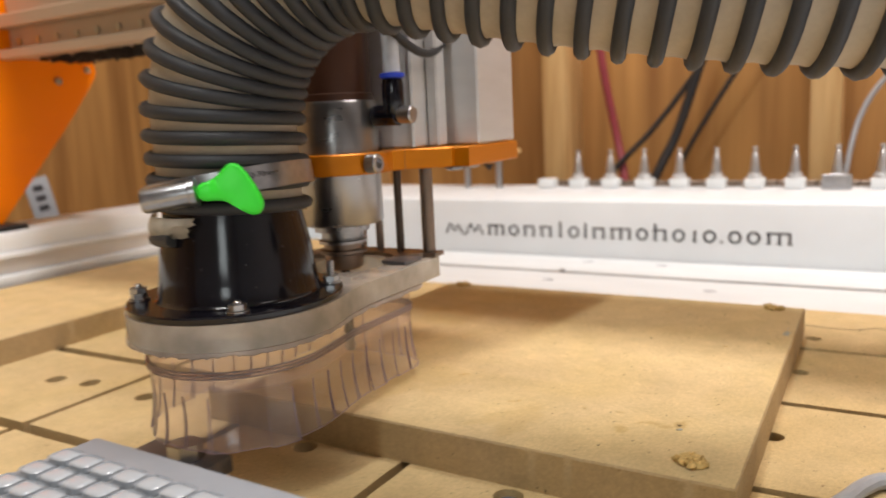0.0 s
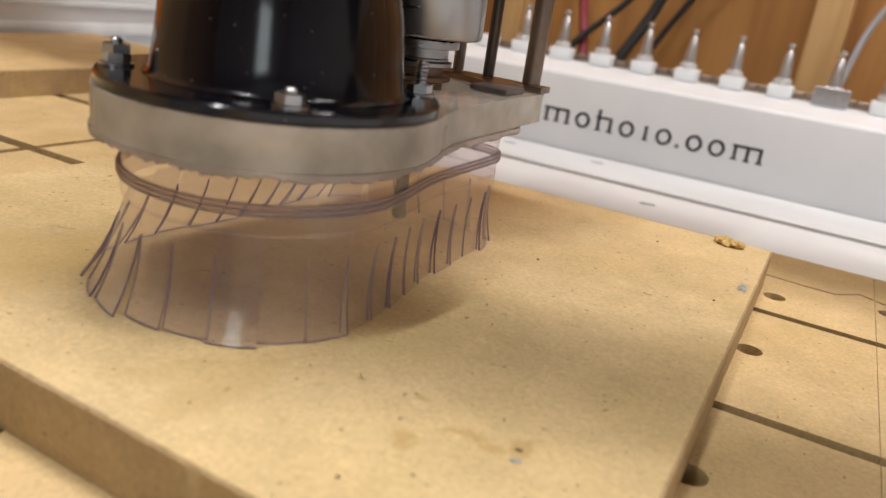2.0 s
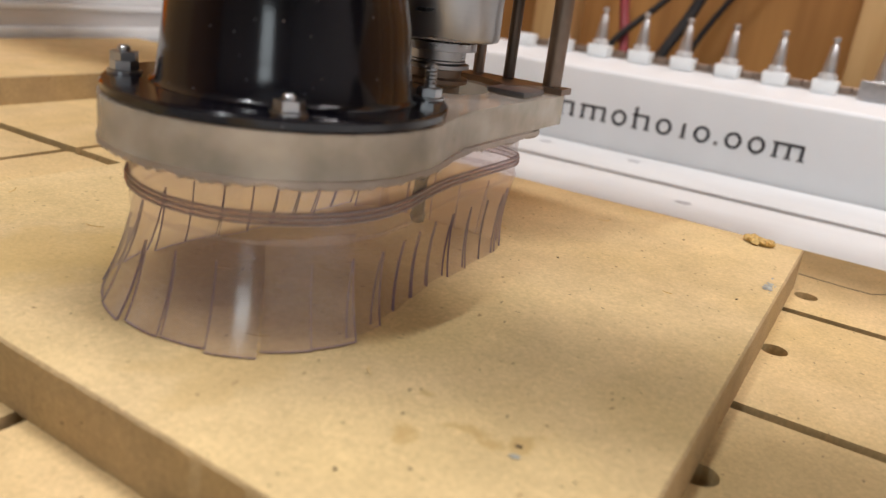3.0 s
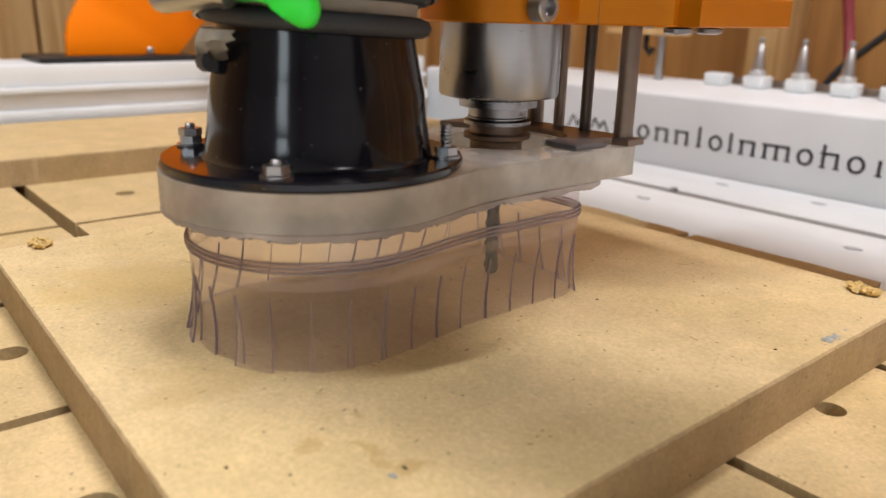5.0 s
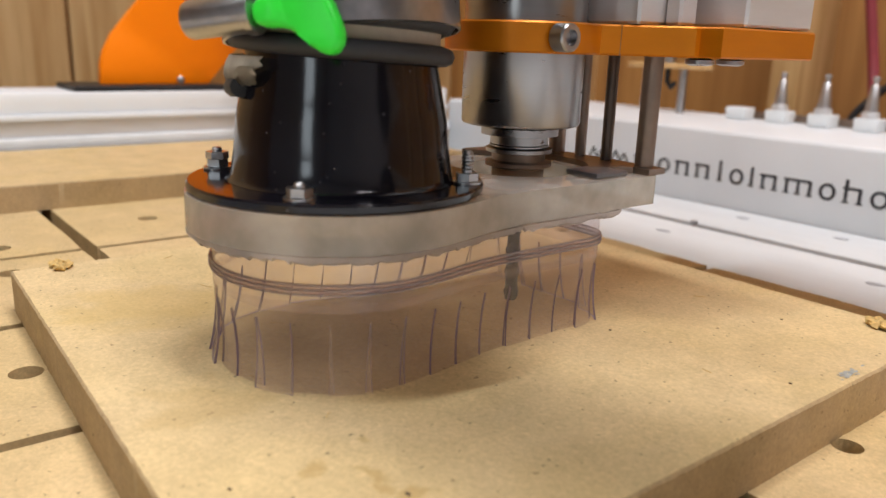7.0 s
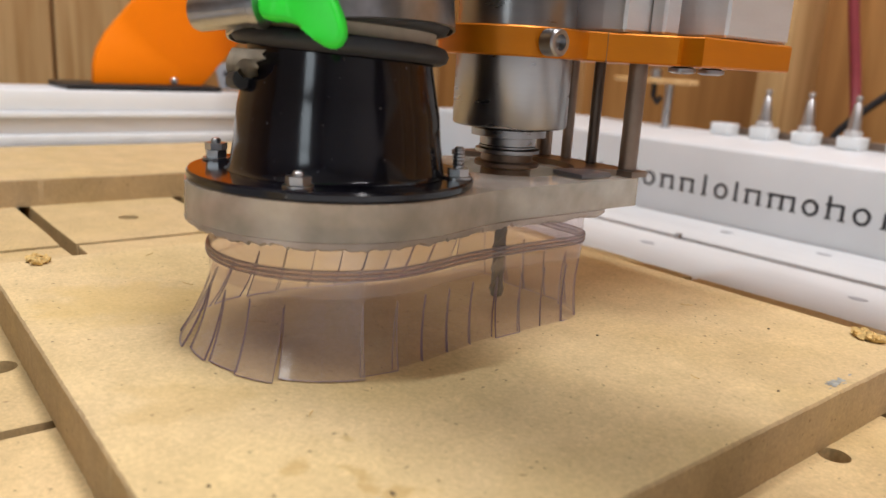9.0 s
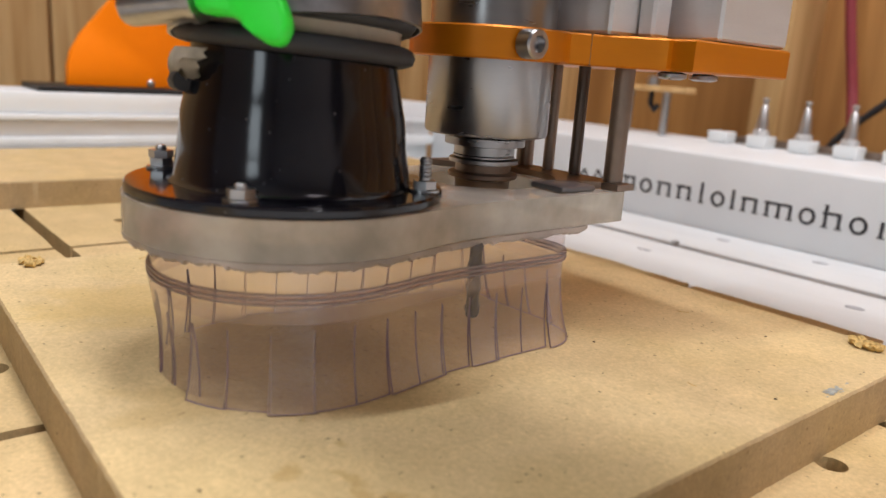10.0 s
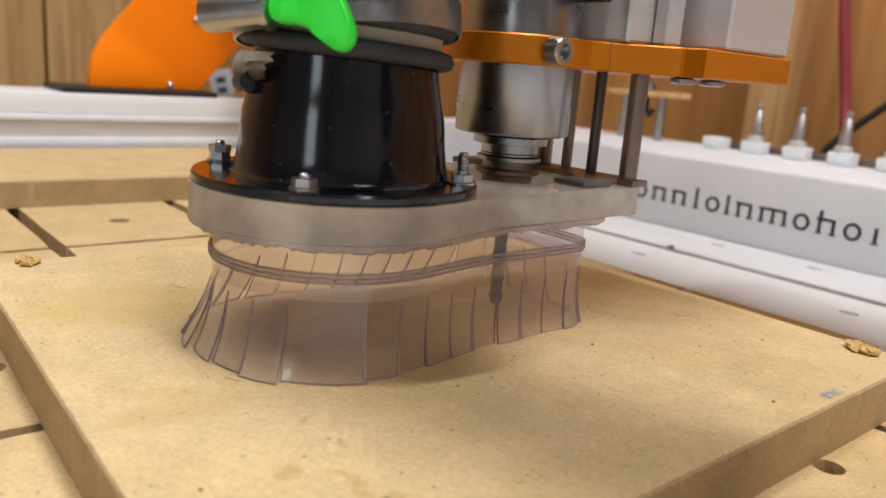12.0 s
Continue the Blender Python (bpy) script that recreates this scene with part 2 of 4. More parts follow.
def frosted(name, color, trans, rough, clear=0.0):
    m, t, b = material(name)
    n = t.nodes
    co = n.new("ShaderNodeTexCoord")
    no = n.new("ShaderNodeTexNoise")
    no.inputs["Scale"].default_value, no.inputs["Detail"].default_value = 70.0, 5
    link(t, co.outputs["Object"], no.inputs["Vector"])
    r = n.new("ShaderNodeMapRange")
    r.inputs["From Min"].default_value, r.inputs["From Max"].default_value = 0.3, 0.7
    r.inputs["To Min"].default_value, r.inputs["To Max"].default_value = 0.72, 1.22
    link(t, no.outputs[0], r.inputs["Value"])
    hsv = n.new("ShaderNodeHueSaturation")
    hsv.inputs["Color"].default_value = (*color, 1)
    link(t, r.outputs[0], hsv.inputs["Value"])
    link(t, hsv.outputs[0], b.inputs["Base Color"])
    b.inputs["Transmission Weight"].default_value = trans
    b.inputs["Roughness"].default_value = rough
    b.inputs["IOR"].default_value = 1.3
    if clear:
        tr, mx = n.new("ShaderNodeBsdfTransparent"), n.new("ShaderNodeMixShader")
        tr.inputs[0].default_value = (*color, 1)
        mx.inputs[0].default_value = clear
        link(t, b.outputs[0], mx.inputs[1])
        link(t, tr.outputs[0], mx.inputs[2])
        link(t, mx.outputs[0], n["Material Output"].inputs[0])
    return m


def scuffed_black(name):
    """Glossy black moulding with dust specks and pale scuffs."""
    m = surface(name, (0.006, 0.0055, 0.009), 0.13, 0, 0.3, 40, 0.02, 300)
    t = m.node_tree
    n, b = t.nodes, t.nodes["Principled BSDF"]
    co, spk, pick, scr, sr, mp, mx, top = (n.new("ShaderNode" + k) for k in ("TexCoord", "TexVoronoi", "MapRange", "TexNoise", "MapRange", "Mapping", "Mix", "Math"))
    spk.inputs["Scale"].default_value = 260.0
    link(t, co.outputs["Object"], spk.inputs["Vector"])
    pick.inputs["From Min"].default_value, pick.inputs["From Max"].default_value = 0.10, 0.05
    link(t, spk.outputs["Distance"], pick.inputs["Value"])
    mp.inputs["Scale"].default_value, mp.inputs["Rotation"].default_value = (150, 150, 45), (0.6, 0.3, 0)
    link(t, co.outputs["Object"], mp.inputs["Vector"])
    scr.inputs["Scale"].default_value, scr.inputs["Detail"].default_value, scr.inputs["Roughness"].default_value = 1.0, 6, 0.7
    link(t, mp.outputs[0], scr.inputs["Vector"])
    sr.inputs["From Min"].default_value, sr.inputs["From Max"].default_value = 0.66, 0.78
    link(t, scr.outputs[0], sr.inputs["Value"])
    top.operation = "MAXIMUM"
    link(t, pick.outputs[0], top.inputs[0])
    link(t, sr.outputs[0], top.inputs[1])
    half = n.new("ShaderNodeMath")
    half.operation = "MULTIPLY"
    half.inputs[1].default_value = 0.45
    link(t, top.outputs[0], half.inputs[0])
    mx.data_type = "RGBA"
    mx.inputs[7].default_value = (0.22, 0.21, 0.21, 1)
    link(t, half.outputs[0], mx.inputs[0])
    link(t, b.inputs["Base Color"].links[0].from_socket, mx.inputs[6])
    link(t, mx.outputs[2], b.inputs["Base Color"])
    return m


MDF = mdf("fibreboard", (0.645, 0.478, 0.25))
MDF_STAINED = mdf("stained_fibreboard", (0.635, 0.482, 0.258), 0.9)
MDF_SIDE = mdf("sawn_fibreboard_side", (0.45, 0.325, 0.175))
# dark brown that paints shade into the tile gaps, holes and edge recess
MDF_SHADE = mdf("fibreboard_shade", (0.16, 0.10, 0.05))
ORANGE = surface("orange_powder_coat", (1.0, 0.24, 0.0), 0.5, 0, 0.04, 20, 0.05, 900, spec=0.2)
ANODISED = surface("orange_anodised_aluminium", (0.60, 0.19, 0.001), 0.36, 0.45, 0.07, 40, 0.06, 900, (1, 1, 6))
BLACK = scuffed_black("glossy_black_plastic")
RUBBER = surface("dark_grey_rubber", (0.032, 0.033, 0.037), 0.6, 0, 0.2, 90, 0.15, 700)
DARK = surface("black_steel", (0.02, 0.02, 0.022), 0.45, 0.4, 0.2, 80, 0.05)
STEEL = surface("brushed_steel", (0.36, 0.35, 0.345), 0.29, 1.0, 0.04, 60, 0.006, 260, (1, 1, 5))
HOLDER = surface("ground_steel_taper", (0.56, 0.56, 0.57), 0.34, 0.9, 0.08, 90, 0.03)
ZINC = surface("zinc_plated_steel", (0.44, 0.44, 0.45), 0.3, 1.0, 0.12, 200, 0.03)
DARKBROWN = surface("dark_bronze_rod", (0.10, 0.075, 0.06), 0.35, 0.8, 0.15, 80, 0.04)
BROWN = surface("bronze_tinted_steel", (0.25, 0.19, 0.15), 0.38, 0.8, 0.15, 80, 0.04)
ALU = surface("mill_aluminium", (0.66, 0.66, 0.66), 0.42, 0.55, 0.06, 30, 0.04, 600, (1, 1, 5))
WHITE = surface("white_powder_coat", (0.78, 0.815, 0.84), 0.45, 0, 0.05, 12, 0.04, 900)
WHITE_WORN = surface("scuffed_white_aluminium", (0.74, 0.77, 0.78), 0.42, 0.0, 0.08, 9, 0.04, 500, (1, 4, 1))
GREY_PAINT = surface("grey_cast_plastic", (0.40, 0.42, 0.45), 0.35, 0.0, 0.07, 50, 0.04)
PADGREY = surface("grey_pad_plastic", (0.27, 0.29, 0.32), 0.4, 0.0, 0.06, 50, 0.04)
DARKGREY = surface("dark_grey_plastic", (0.23, 0.25, 0.27), 0.5, 0, 0.1)
KEYMAT = surface("glossy_grey_key", (0.37, 0.40, 0.43), 0.12, 0, 0.05, 60, 0.0, spec=0.8)
GALV = surface("dull_steel", (0.17, 0.17, 0.18), 0.4, 0.6, 0.2, 90, 0.05)
INK = surface("dark_grey_ink", (0.035, 0.035, 0.04), 0.6, 0, 0.15, 200, 0)
GREEN = surface("bright_green_plastic", (0.035, 0.90, 0.05), 0.35, 0, 0.06, 60, 0.03, 300)
BLUE = surface("blue_plastic", (0.02, 0.05, 0.42), 0.35, 0, 0.05)
RED = surface("red_rubber_hose", (0.26, 0.035, 0.045), 0.5, 0, 0.1)
CABLE = surface("black_cable_jacket", (0.018, 0.018, 0.02), 0.5, 0, 0.1)
BEAM = surface("bronze_anodised_extrusion", (0.50, 0.40, 0.30), 0.4, 0.25, 0.08, 25, 0.04, 500, (0.2, 1, 1))
WEB = surface("dusty_hose_wall", (0.42, 0.35, 0.26), 0.55, 0, 0.14, 60, 0.1, 500)
RAG = surface("torn_hose_film", (0.44, 0.40, 0.33), 0.6, 0, 0.2, 220, 0.15, 900)
CRUMB = surface("matted_sawdust", (0.60, 0.41, 0.15), 0.9, 0, 0.35, 500, 0.4, 900)
STAINMAT = surface("dark_grime", (0.12, 0.085, 0.05), 0.9, 0, 0.3, 600, 0)
BLUEINK = surface("faded_blue_ink", (0.36, 0.37, 0.33), 0.8, 0, 0.35, 400, 0)
PLY = wood("plywood_face", (0.52, 0.265, 0.08), (0.27, 0.115, 0.03), "z", 3.5, swirl=0.075)
PINE = wood("pine_stud", (0.64, 0.42, 0.19), (0.46, 0.26, 0.09), "z", 8.0)
FLOORMAT = surface("concrete", (0.27, 0.26, 0.24), 0.8, 0, 0.2, 3, 0.2, 60)
CEILMAT = surface("ceiling_paint", (0.60, 0.61, 0.63), 0.8, 0, 0.05, 3, 0.05, 60)
VINYL = clear_vinyl("clear_vinyl", (0.94, 0.898, 0.908), 0.11, 0.10)
VINYL_RIDGE = clear_vinyl("vinyl_ridge", (0.72, 0.63, 0.65), 0.12, 0.20)
VINYL_SEAM = clear_vinyl("vinyl_seam", (0.36, 0.27, 0.30), 0.2, 0.3)
VINYL_EDGE = surface("vinyl_cut_edge", (0.27, 0.20, 0.25), 0.3, 0, 0.1, 90, 0)
ACRYLIC = frosted("frosted_acrylic", (0.75, 0.725, 0.665), 0.4, 0.26, 0.36)
ACRYLIC_TOP = frosted("clear_acrylic", (0.80, 0.75, 0.68), 0.5, 0.1, 0.17)
GLUE = frosted("cloudy_glue", (0.64, 0.59, 0.55), 0.4, 0.35, 0.35)
CLEAR_TUBE = frosted("milky_air_tube", (0.70, 0.72, 0.76), 0.3, 0.35)

# ---- mesh helpers ----


def thing(name, loc, label, category, group="", kind=""):
    ob = new(name)
    ob.location = loc
    return tagged(ob, label, category, group, kind)


def finish(name, bm, mat, smooth=35):
    bmesh.ops.recalc_face_normals(bm, faces=bm.faces[:])
    me = bpy.data.meshes.new(name)
    bm.to_mesh(me)
    bm.free()
    for one in (mat if isinstance(mat, (list, tuple)) else [mat]):
        me.materials.append(one)
    if smooth:
        me.shade_smooth()
        me.set_sharp_from_angle(angle=radians(smooth))
    return me


def part(name, bm, mat, parent, label="", smooth=35, loc=None):
    ob = new(name, finish(name, bm, mat, smooth))
    ob.parent = parent
    if loc is not None:
        ob.location = loc
    return tagged(ob, label)


def solo(name, bm, mat, label, category="", group="", kind="", smooth=35, loc=None):
    ob = new(name, finish(name, bm, mat, smooth))
    if loc is not None:
        ob.location = loc
    return tagged(ob, label, category, group, kind)


def box(bm, x0, x1, y0, y1, z0, z1, bevel=0.0, seg=2):
    r = bmesh.ops.create_cube(bm, size=1.0)
    vs = r["verts"]
    for v in vs:
        v.co = Vector((x0 + (v.co.x + 0.5) * (x1 - x0), y0 + (v.co.y + 0.5) * (y1 - y0), z0 + (v.co.z + 0.5) * (z1 - z0)))
    if bevel:
        es = list({e for v in vs for e in v.link_edges})
        bmesh.ops.bevel(bm, geom=es, offset=bevel, segments=seg, profile=0.5, affect="EDGES")
    return bm


def lathe(bm, profile, centre=(0, 0, 0), seg=48, axis="z"):
    """Turn (radius, height) pairs about an axis through centre."""
    rings = []
    c = Vector(centre)
    for r, h in profile:
        ring = []
        for i in range(seg):
            a = 2 * math.pi * i / seg
            p = (r * math.cos(a), r * math.sin(a), h)
            if axis == "x":
                p = (h, r * math.cos(a), r * math.sin(a))
            elif axis == "y":
                p = (r * math.cos(a), h, r * math.sin(a))
            ring.append(bm.verts.new(c + Vector(p)))
        rings.append(ring)
    for a, b in zip(rings, rings[1:]):
        for i in range(seg):
            bm.faces.new((a[i], a[(i + 1) % seg], b[(i + 1) % seg], b[i]))
    bm.faces.new(rings[0][::-1])
    bm.faces.new(rings[-1])
    return bm


def sweep(bm, points, radius, seg=10, closed=False):
    """A round bar along points."""
    pts = [Vector(p) for p in points]
    n = len(pts)
    rings = []
    up = Vector((0, 0, 1))
    prev = None
    for i, p in enumerate(pts):
        a = pts[(i - 1) % n] if closed or i else pts[0]
        b = pts[(i + 1) % n] if closed or i < n - 1 else pts[-1]
        d = (b - a).normalized()
        if prev is None:
            side = d.cross(up if abs(d.z) < 0.9 else Vector((1, 0, 0))).normalized()
        else:
            side = (prev - d * prev.dot(d)).normalized()
        prev = side
        top = side.cross(d)
        r = radius(i / max(1, n - 1)) if callable(radius) else radius
        rings.append([bm.verts.new(p + r * (math.cos(2 * math.pi * k / seg) * side + math.sin(2 * math.pi * k / seg) * top)) for k in range(seg)])
    for i in range(n if closed else n - 1):
        a, b = rings[i], rings[(i + 1) % n]
        for k in range(seg):
            bm.faces.new((a[k], a[(k + 1) % seg], b[(k + 1) % seg], b[k]))
    if not closed:
        bm.faces.new(rings[0][::-1])
        bm.faces.new(rings[-1])
    return bm


def slab(bm, outline, z0, z1, holes=(), bevel=0.0):
    """A plate with an outline in x, y and round or free holes."""
    loops = [list(outline)] + [list(h) for h in holes]
    edges = []
    for lp in loops:
        vs = [bm.verts.new((x, y, z1)) for x, y in lp]
        edges += [bm.edges.new((vs[i], vs[(i + 1) % len(vs)])) for i in range(len(vs))]
    r = bmesh.ops.triangle_fill(bm, edges=edges, use_beauty=True, use_dissolve=False)
    faces = [f for f in r["geom"] if isinstance(f, bmesh.types.BMFace)]
    ex = bmesh.ops.extrude_face_region(bm, geom=faces)
    for v in ex["geom"]:
        if isinstance(v, bmesh.types.BMVert):
            v.co.z = z0
    return bm


def circle(x, y, r, seg=24):
    return [(x + r * math.cos(2 * math.pi * i / seg), y + r * math.sin(2 * math.pi * i / seg)) for i in range(seg)]


def hexnut(bm, x, y, z0, z1, r, turn=0.0):
    pts = [(x + r * math.cos(turn + math.pi / 3 * i), y + r * math.sin(turn + math.pi / 3 * i)) for i in range(6)]
    lo = [bm.verts.new((px, py, z0)) for px, py in pts]
    hi = [bm.verts.new((px, py, z1)) for px, py in pts]
    for i in range(6):
        bm.faces.new((lo[i], lo[(i + 1) % 6], hi[(i + 1) % 6], hi[i]))
    bm.faces.new(lo[::-1])
    bm.faces.new(hi)
    return bm


# ---- the room ----
BX0, BX1, BY0, BY1 = -1.35, 2.9, -3.6, 0.70
ZF, ZC = -0.92, 1.66
for nm, x0, x1, y0, y1, z0, z1, mat, lab in (
    ("wall_north", BX0, BX1, BY1, BY1 + 0.04, ZF, ZC, PLY, "bare plywood sheathing wall behind the machine"),
    ("wall_west", BX0 - 0.04, BX0, BY0, BY1 + 0.04, ZF, ZC, PLY, "rough wooden board wall of the workshop"),
    ("wall_east", BX1, BX1 + 0.04, BY0, BY1 + 0.04, ZF, ZC, CEILMAT, "plain off-white workshop wall"),
    ("floor", BX0 - 0.04, BX1 + 0.04, BY0 - 0.04, BY1 + 0.04, ZF - 0.05, ZF, FLOORMAT, "grey concrete workshop floor"),
    ("ceiling", BX0 - 0.04, BX1 + 0.04, BY0 - 0.04, BY1 + 0.04, ZC, ZC + 0.04, CEILMAT, "off-white painted workshop ceiling"),
):
    solo(nm, box(bmesh.new(), x0, x1, y0, y1, z0, z1), mat, lab, kind="structure", smooth=0)

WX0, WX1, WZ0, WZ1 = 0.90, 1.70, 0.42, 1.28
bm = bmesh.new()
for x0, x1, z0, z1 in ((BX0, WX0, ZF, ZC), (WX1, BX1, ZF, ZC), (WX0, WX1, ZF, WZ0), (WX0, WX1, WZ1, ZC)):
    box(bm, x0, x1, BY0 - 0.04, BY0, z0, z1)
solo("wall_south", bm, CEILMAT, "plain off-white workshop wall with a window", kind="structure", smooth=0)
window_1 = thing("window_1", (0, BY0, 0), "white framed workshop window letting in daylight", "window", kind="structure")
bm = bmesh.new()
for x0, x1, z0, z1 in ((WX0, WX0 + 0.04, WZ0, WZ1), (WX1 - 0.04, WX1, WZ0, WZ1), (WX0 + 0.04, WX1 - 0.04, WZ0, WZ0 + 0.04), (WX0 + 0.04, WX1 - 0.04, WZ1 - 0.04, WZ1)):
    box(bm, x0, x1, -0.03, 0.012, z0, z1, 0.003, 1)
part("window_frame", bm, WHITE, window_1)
# framing timbers in front of the sheathing
stud = solo("wall_stud", box(bmesh.new(), -0.019, 0.019, 0, 0.08, ZF, ZC - 0.002, 0.002), PINE, "knotty pine framing stud on the plywood wall", "wall stud", "framing studs", "structure", loc=(-0.029, 0.62, 0))
for sx in (-0.412, -0.80, -1.19, 0.377, 0.783):
    copy_thing(stud, pose(sx, 0.62, 0))
# vertical boards of the left wall
for i in range(9):
    y0 = -1.12 + i * 0.142
    solo("wall_plank", box(bmesh.new(), BX0, BX0 + 0.02, y0, y0 + 0.136, ZF, ZC - 0.002, 0.003), PINE, "rough pine board standing upright on the wall", "wall board", "wall boards", "structure")

# ---- machine bed ----
solo("machine_bed", box(bmesh.new(), -0.72, 0.95, -0.95, 0.46, -0.045, -0.0185, 0.001), WHITE_WORN, "white aluminium machine bed under the spoilboard", "machine bed", kind="structure")
solo("bed_frame", box(bmesh.new(), -0.70, 0.93, -0.93, 0.44, ZF, -0.0455), DARK, "dark steel stand carrying the machine bed", "machine stand", kind="structure")

def tile(x0, x1, y0, y1, holes=(), ragged=False, rough=1.0):
    bm = bmesh.new()
    b = 0.0007 * rough
    pts = []
    for (ax, ay), (bx_, by_) in zip([(x0, y0), (x1, y0), (x1, y1), (x0, y1)], [(x1, y0), (x1, y1), (x0, y1), (x0, y0)]):
        k = 6
        for i in range(k):
            f = i / k
            jx = random.uniform(-b, b) * (1.6 if ragged else 0.5)
            jy = random.uniform(-b, b) * (1.6 if ragged else 0.5)
            pts.append((ax + (bx_ - ax) * f + jx, ay + (by_ - ay) * f + jy))
    slab(bm, pts, -0.018, 0.0, [circle(hx, hy, hr, 20) for hx, hy, hr in holes])
    return bm


spoil = thing("spoilboard", (0, 0, 0), "worn fibreboard spoilboard cut into a grid of tiles", "spoilboard", kind="structure")
G = 0.0026
HOLES = [(0.004, -0.076, 0.0048), (0.006, -0.006, 0.0048), (0.001, -0.172, 0.0052), (-0.0849, -0.2716, 0.0062), (-0.1916, -0.268, 0.0058), (-0.405, -0.252, 0.0062), (-0.377, -0.248, 0.0062), (-0.411, -0.157, 0.0062), (-0.323, -0.251, 0.0062), (-0.30, -0.36, 0.006), (-0.05, -0.37, 0.006)]
COLS = [(-0.505, -0.352, 0), (-0.352, -0.243, 0), (-0.243, -0.139, 1), (-0.139, -0.034, 1), (-0.034, 0.0462, 1), (0.0462, 0.067, 1)]
ROWS_A = [-0.717, -0.615, -0.513, -0.411, -0.309, -0.207, -0.105, -0.003, 0.068]
ROWS_B = [-0.718, -0.62, -0.5215, -0.4235, -0.325, -0.2265, -0.128, -0.030, 0.068]
for cx0, cx1, kind_ in COLS:
    rows_ = ROWS_B if kind_ else ROWS_A
    g = G if kind_ else 0.004
    for r0, r1 in zip(rows_, rows_[1:]):
        hs = [(hx, hy, hr) for hx, hy, hr in HOLES if cx0 + 0.009 < hx < cx1 - 0.009 and r0 + 0.009 < hy < r1 - 0.009]
        thin = 0.0001 if abs(cx0 - 0.0462) < 1e-4 else G
        thin1 = 0.0001 if abs(cx1 - 0.0462) < 1e-4 else G
        part("tile", tile(cx0 + thin, cx1 - thin1, r0 + g, r1 - (g if r1 < 0.06 else 0), hs, r1 > 0.06, 0.05 if cx1 > 0 else 1.0), MDF, spoil, smooth=0)

# added dark sheet: the shade deep in the gaps and holes, put in as colour
part("underlay", box(bmesh.new(), -0.509, 0.0655, -0.72, 0.066, -0.0184, -0.0181), MDF_SHADE, spoil, smooth=0)
# workpiece board
def board(x0, x1, y0, y1, skew=0.0, wear=0.00011):
    """A sawn board with slightly crumbled rims; the sides have their own material slot."""
    rb_ = random.Random(3)
    rim = []
    corners = [(x0, y0 - skew * 0.0), (x1, y0 - skew), (x1, y1), (x0, y1)]
    for (ax, ay), (bx_, by_) in zip(corners, corners[1:] + corners[:1]):
        k = int(math.hypot(bx_ - ax, by_ - ay) / 0.0017)
        for i in range(k):
            f = i / k
            rim.append((ax + (bx_ - ax) * f + rb_.uniform(-wear, wear), ay + (by_ - ay) * f + rb_.uniform(-wear, wear)))
    bm = bmesh.new()
    cx, cy = (x0 + x1) / 2, (y0 + y1) / 2
    loops = []
    for inset, z in ((0.0, 0.0), (0.0, 0.0174), (0.0007, 0.018)):
        loops.append([bm.verts.new((x - math.copysign(inset, x - cx), y - math.copysign(inset, y - cy), z + (rb_.uniform(-0.00035, 0.0001) if z == 0.0174 else 0))) for x, y in rim])
    m = len(rim)
    for j in (0, 1):
        for i in range(m):
            f = bm.faces.new((loops[j][i], loops[j][(i + 1) % m], loops[j + 1][(i + 1) % m], loops[j + 1][i]))
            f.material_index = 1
    bm.faces.new(loops[2])
    bm.faces.new(loops[0])
    return bm


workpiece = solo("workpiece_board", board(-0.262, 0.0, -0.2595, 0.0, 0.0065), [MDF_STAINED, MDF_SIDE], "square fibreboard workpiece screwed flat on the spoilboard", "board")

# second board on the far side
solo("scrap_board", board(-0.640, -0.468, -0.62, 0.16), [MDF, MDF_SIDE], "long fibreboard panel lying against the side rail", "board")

# ---- rear rail with the tool rack ----
rail = thing("rear_rail", (0, 0.288, 0), "white boxed rear rail with printed dark lettering bars", "machine rail", kind="structure")
bm = bmesh.new()
box(bm, -0.66, 0.95, 0, 0.165, -0.018, 0.052, 0.004, 3)
part("rail_body", bm, WHITE, rail)
# bed ledge in front of the rail: two raised strips with a slot between
for i, (y0, y1, z1) in enumerate(((-0.218, -0.083, -0.0145), (-0.0745, -0.0012, -0.0135))):
    part("bed_strip", box(bmesh.new(), -0.66, 0.95, y0, y1, -0.0183, z1, 0.0006, 1), WHITE_WORN, rail)
part("slot_liner", box(bmesh.new(), -0.66, 0.95, -0.0826, -0.0749, -0.0183, -0.0168), BROWN, rail)

# printed mark: zigzag and a row of plain stems
bm = bmesh.new()
zz = [(-0.4265, 0.0), (-0.4205, 0.0125), (-0.4145, 0.003), (-0.4095, 0.011), (-0.4035, 0.0), (-0.3985, 0.0), (-0.3925, 0.0125), (-0.3865, 0.003), (-0.3815, 0.011), (-0.3755, 0.0)]
for (xa, za), (xb, zb) in zip(zz, zz[1:]):
    d = Vector((xb - xa, 0, zb - za)).normalized()
    nrm = Vector((-d.z, 0, d.x)) * 0.0011
    a, b = Vector((xa, 0, za)), Vector((xb, 0, zb))
    vs = [bm.verts.new(p + Vector((0, -0.0004, 0.0085))) for p in (a - nrm, b - nrm, b + nrm, a + nrm)]
    bm.faces.new(vs)
part("printed_zigzag", bm, INK, rail, smooth=0)
WIDTHS = [("xxx", 0.027), ("o", 0.019), ("xx", 0.021), ("xx", 0.021), ("a", 0.014), ("o", 0.018), ("i", 0.010), ("xx", 0.021), ("xxx", 0.029), ("o", 0.018), ("ax", 0.021), ("o", 0.018), ("x", 0.015), ("o", 0.015), (".", 0.009), ("o", 0.017), ("o", 0.019), ("xxx", 0.029)]
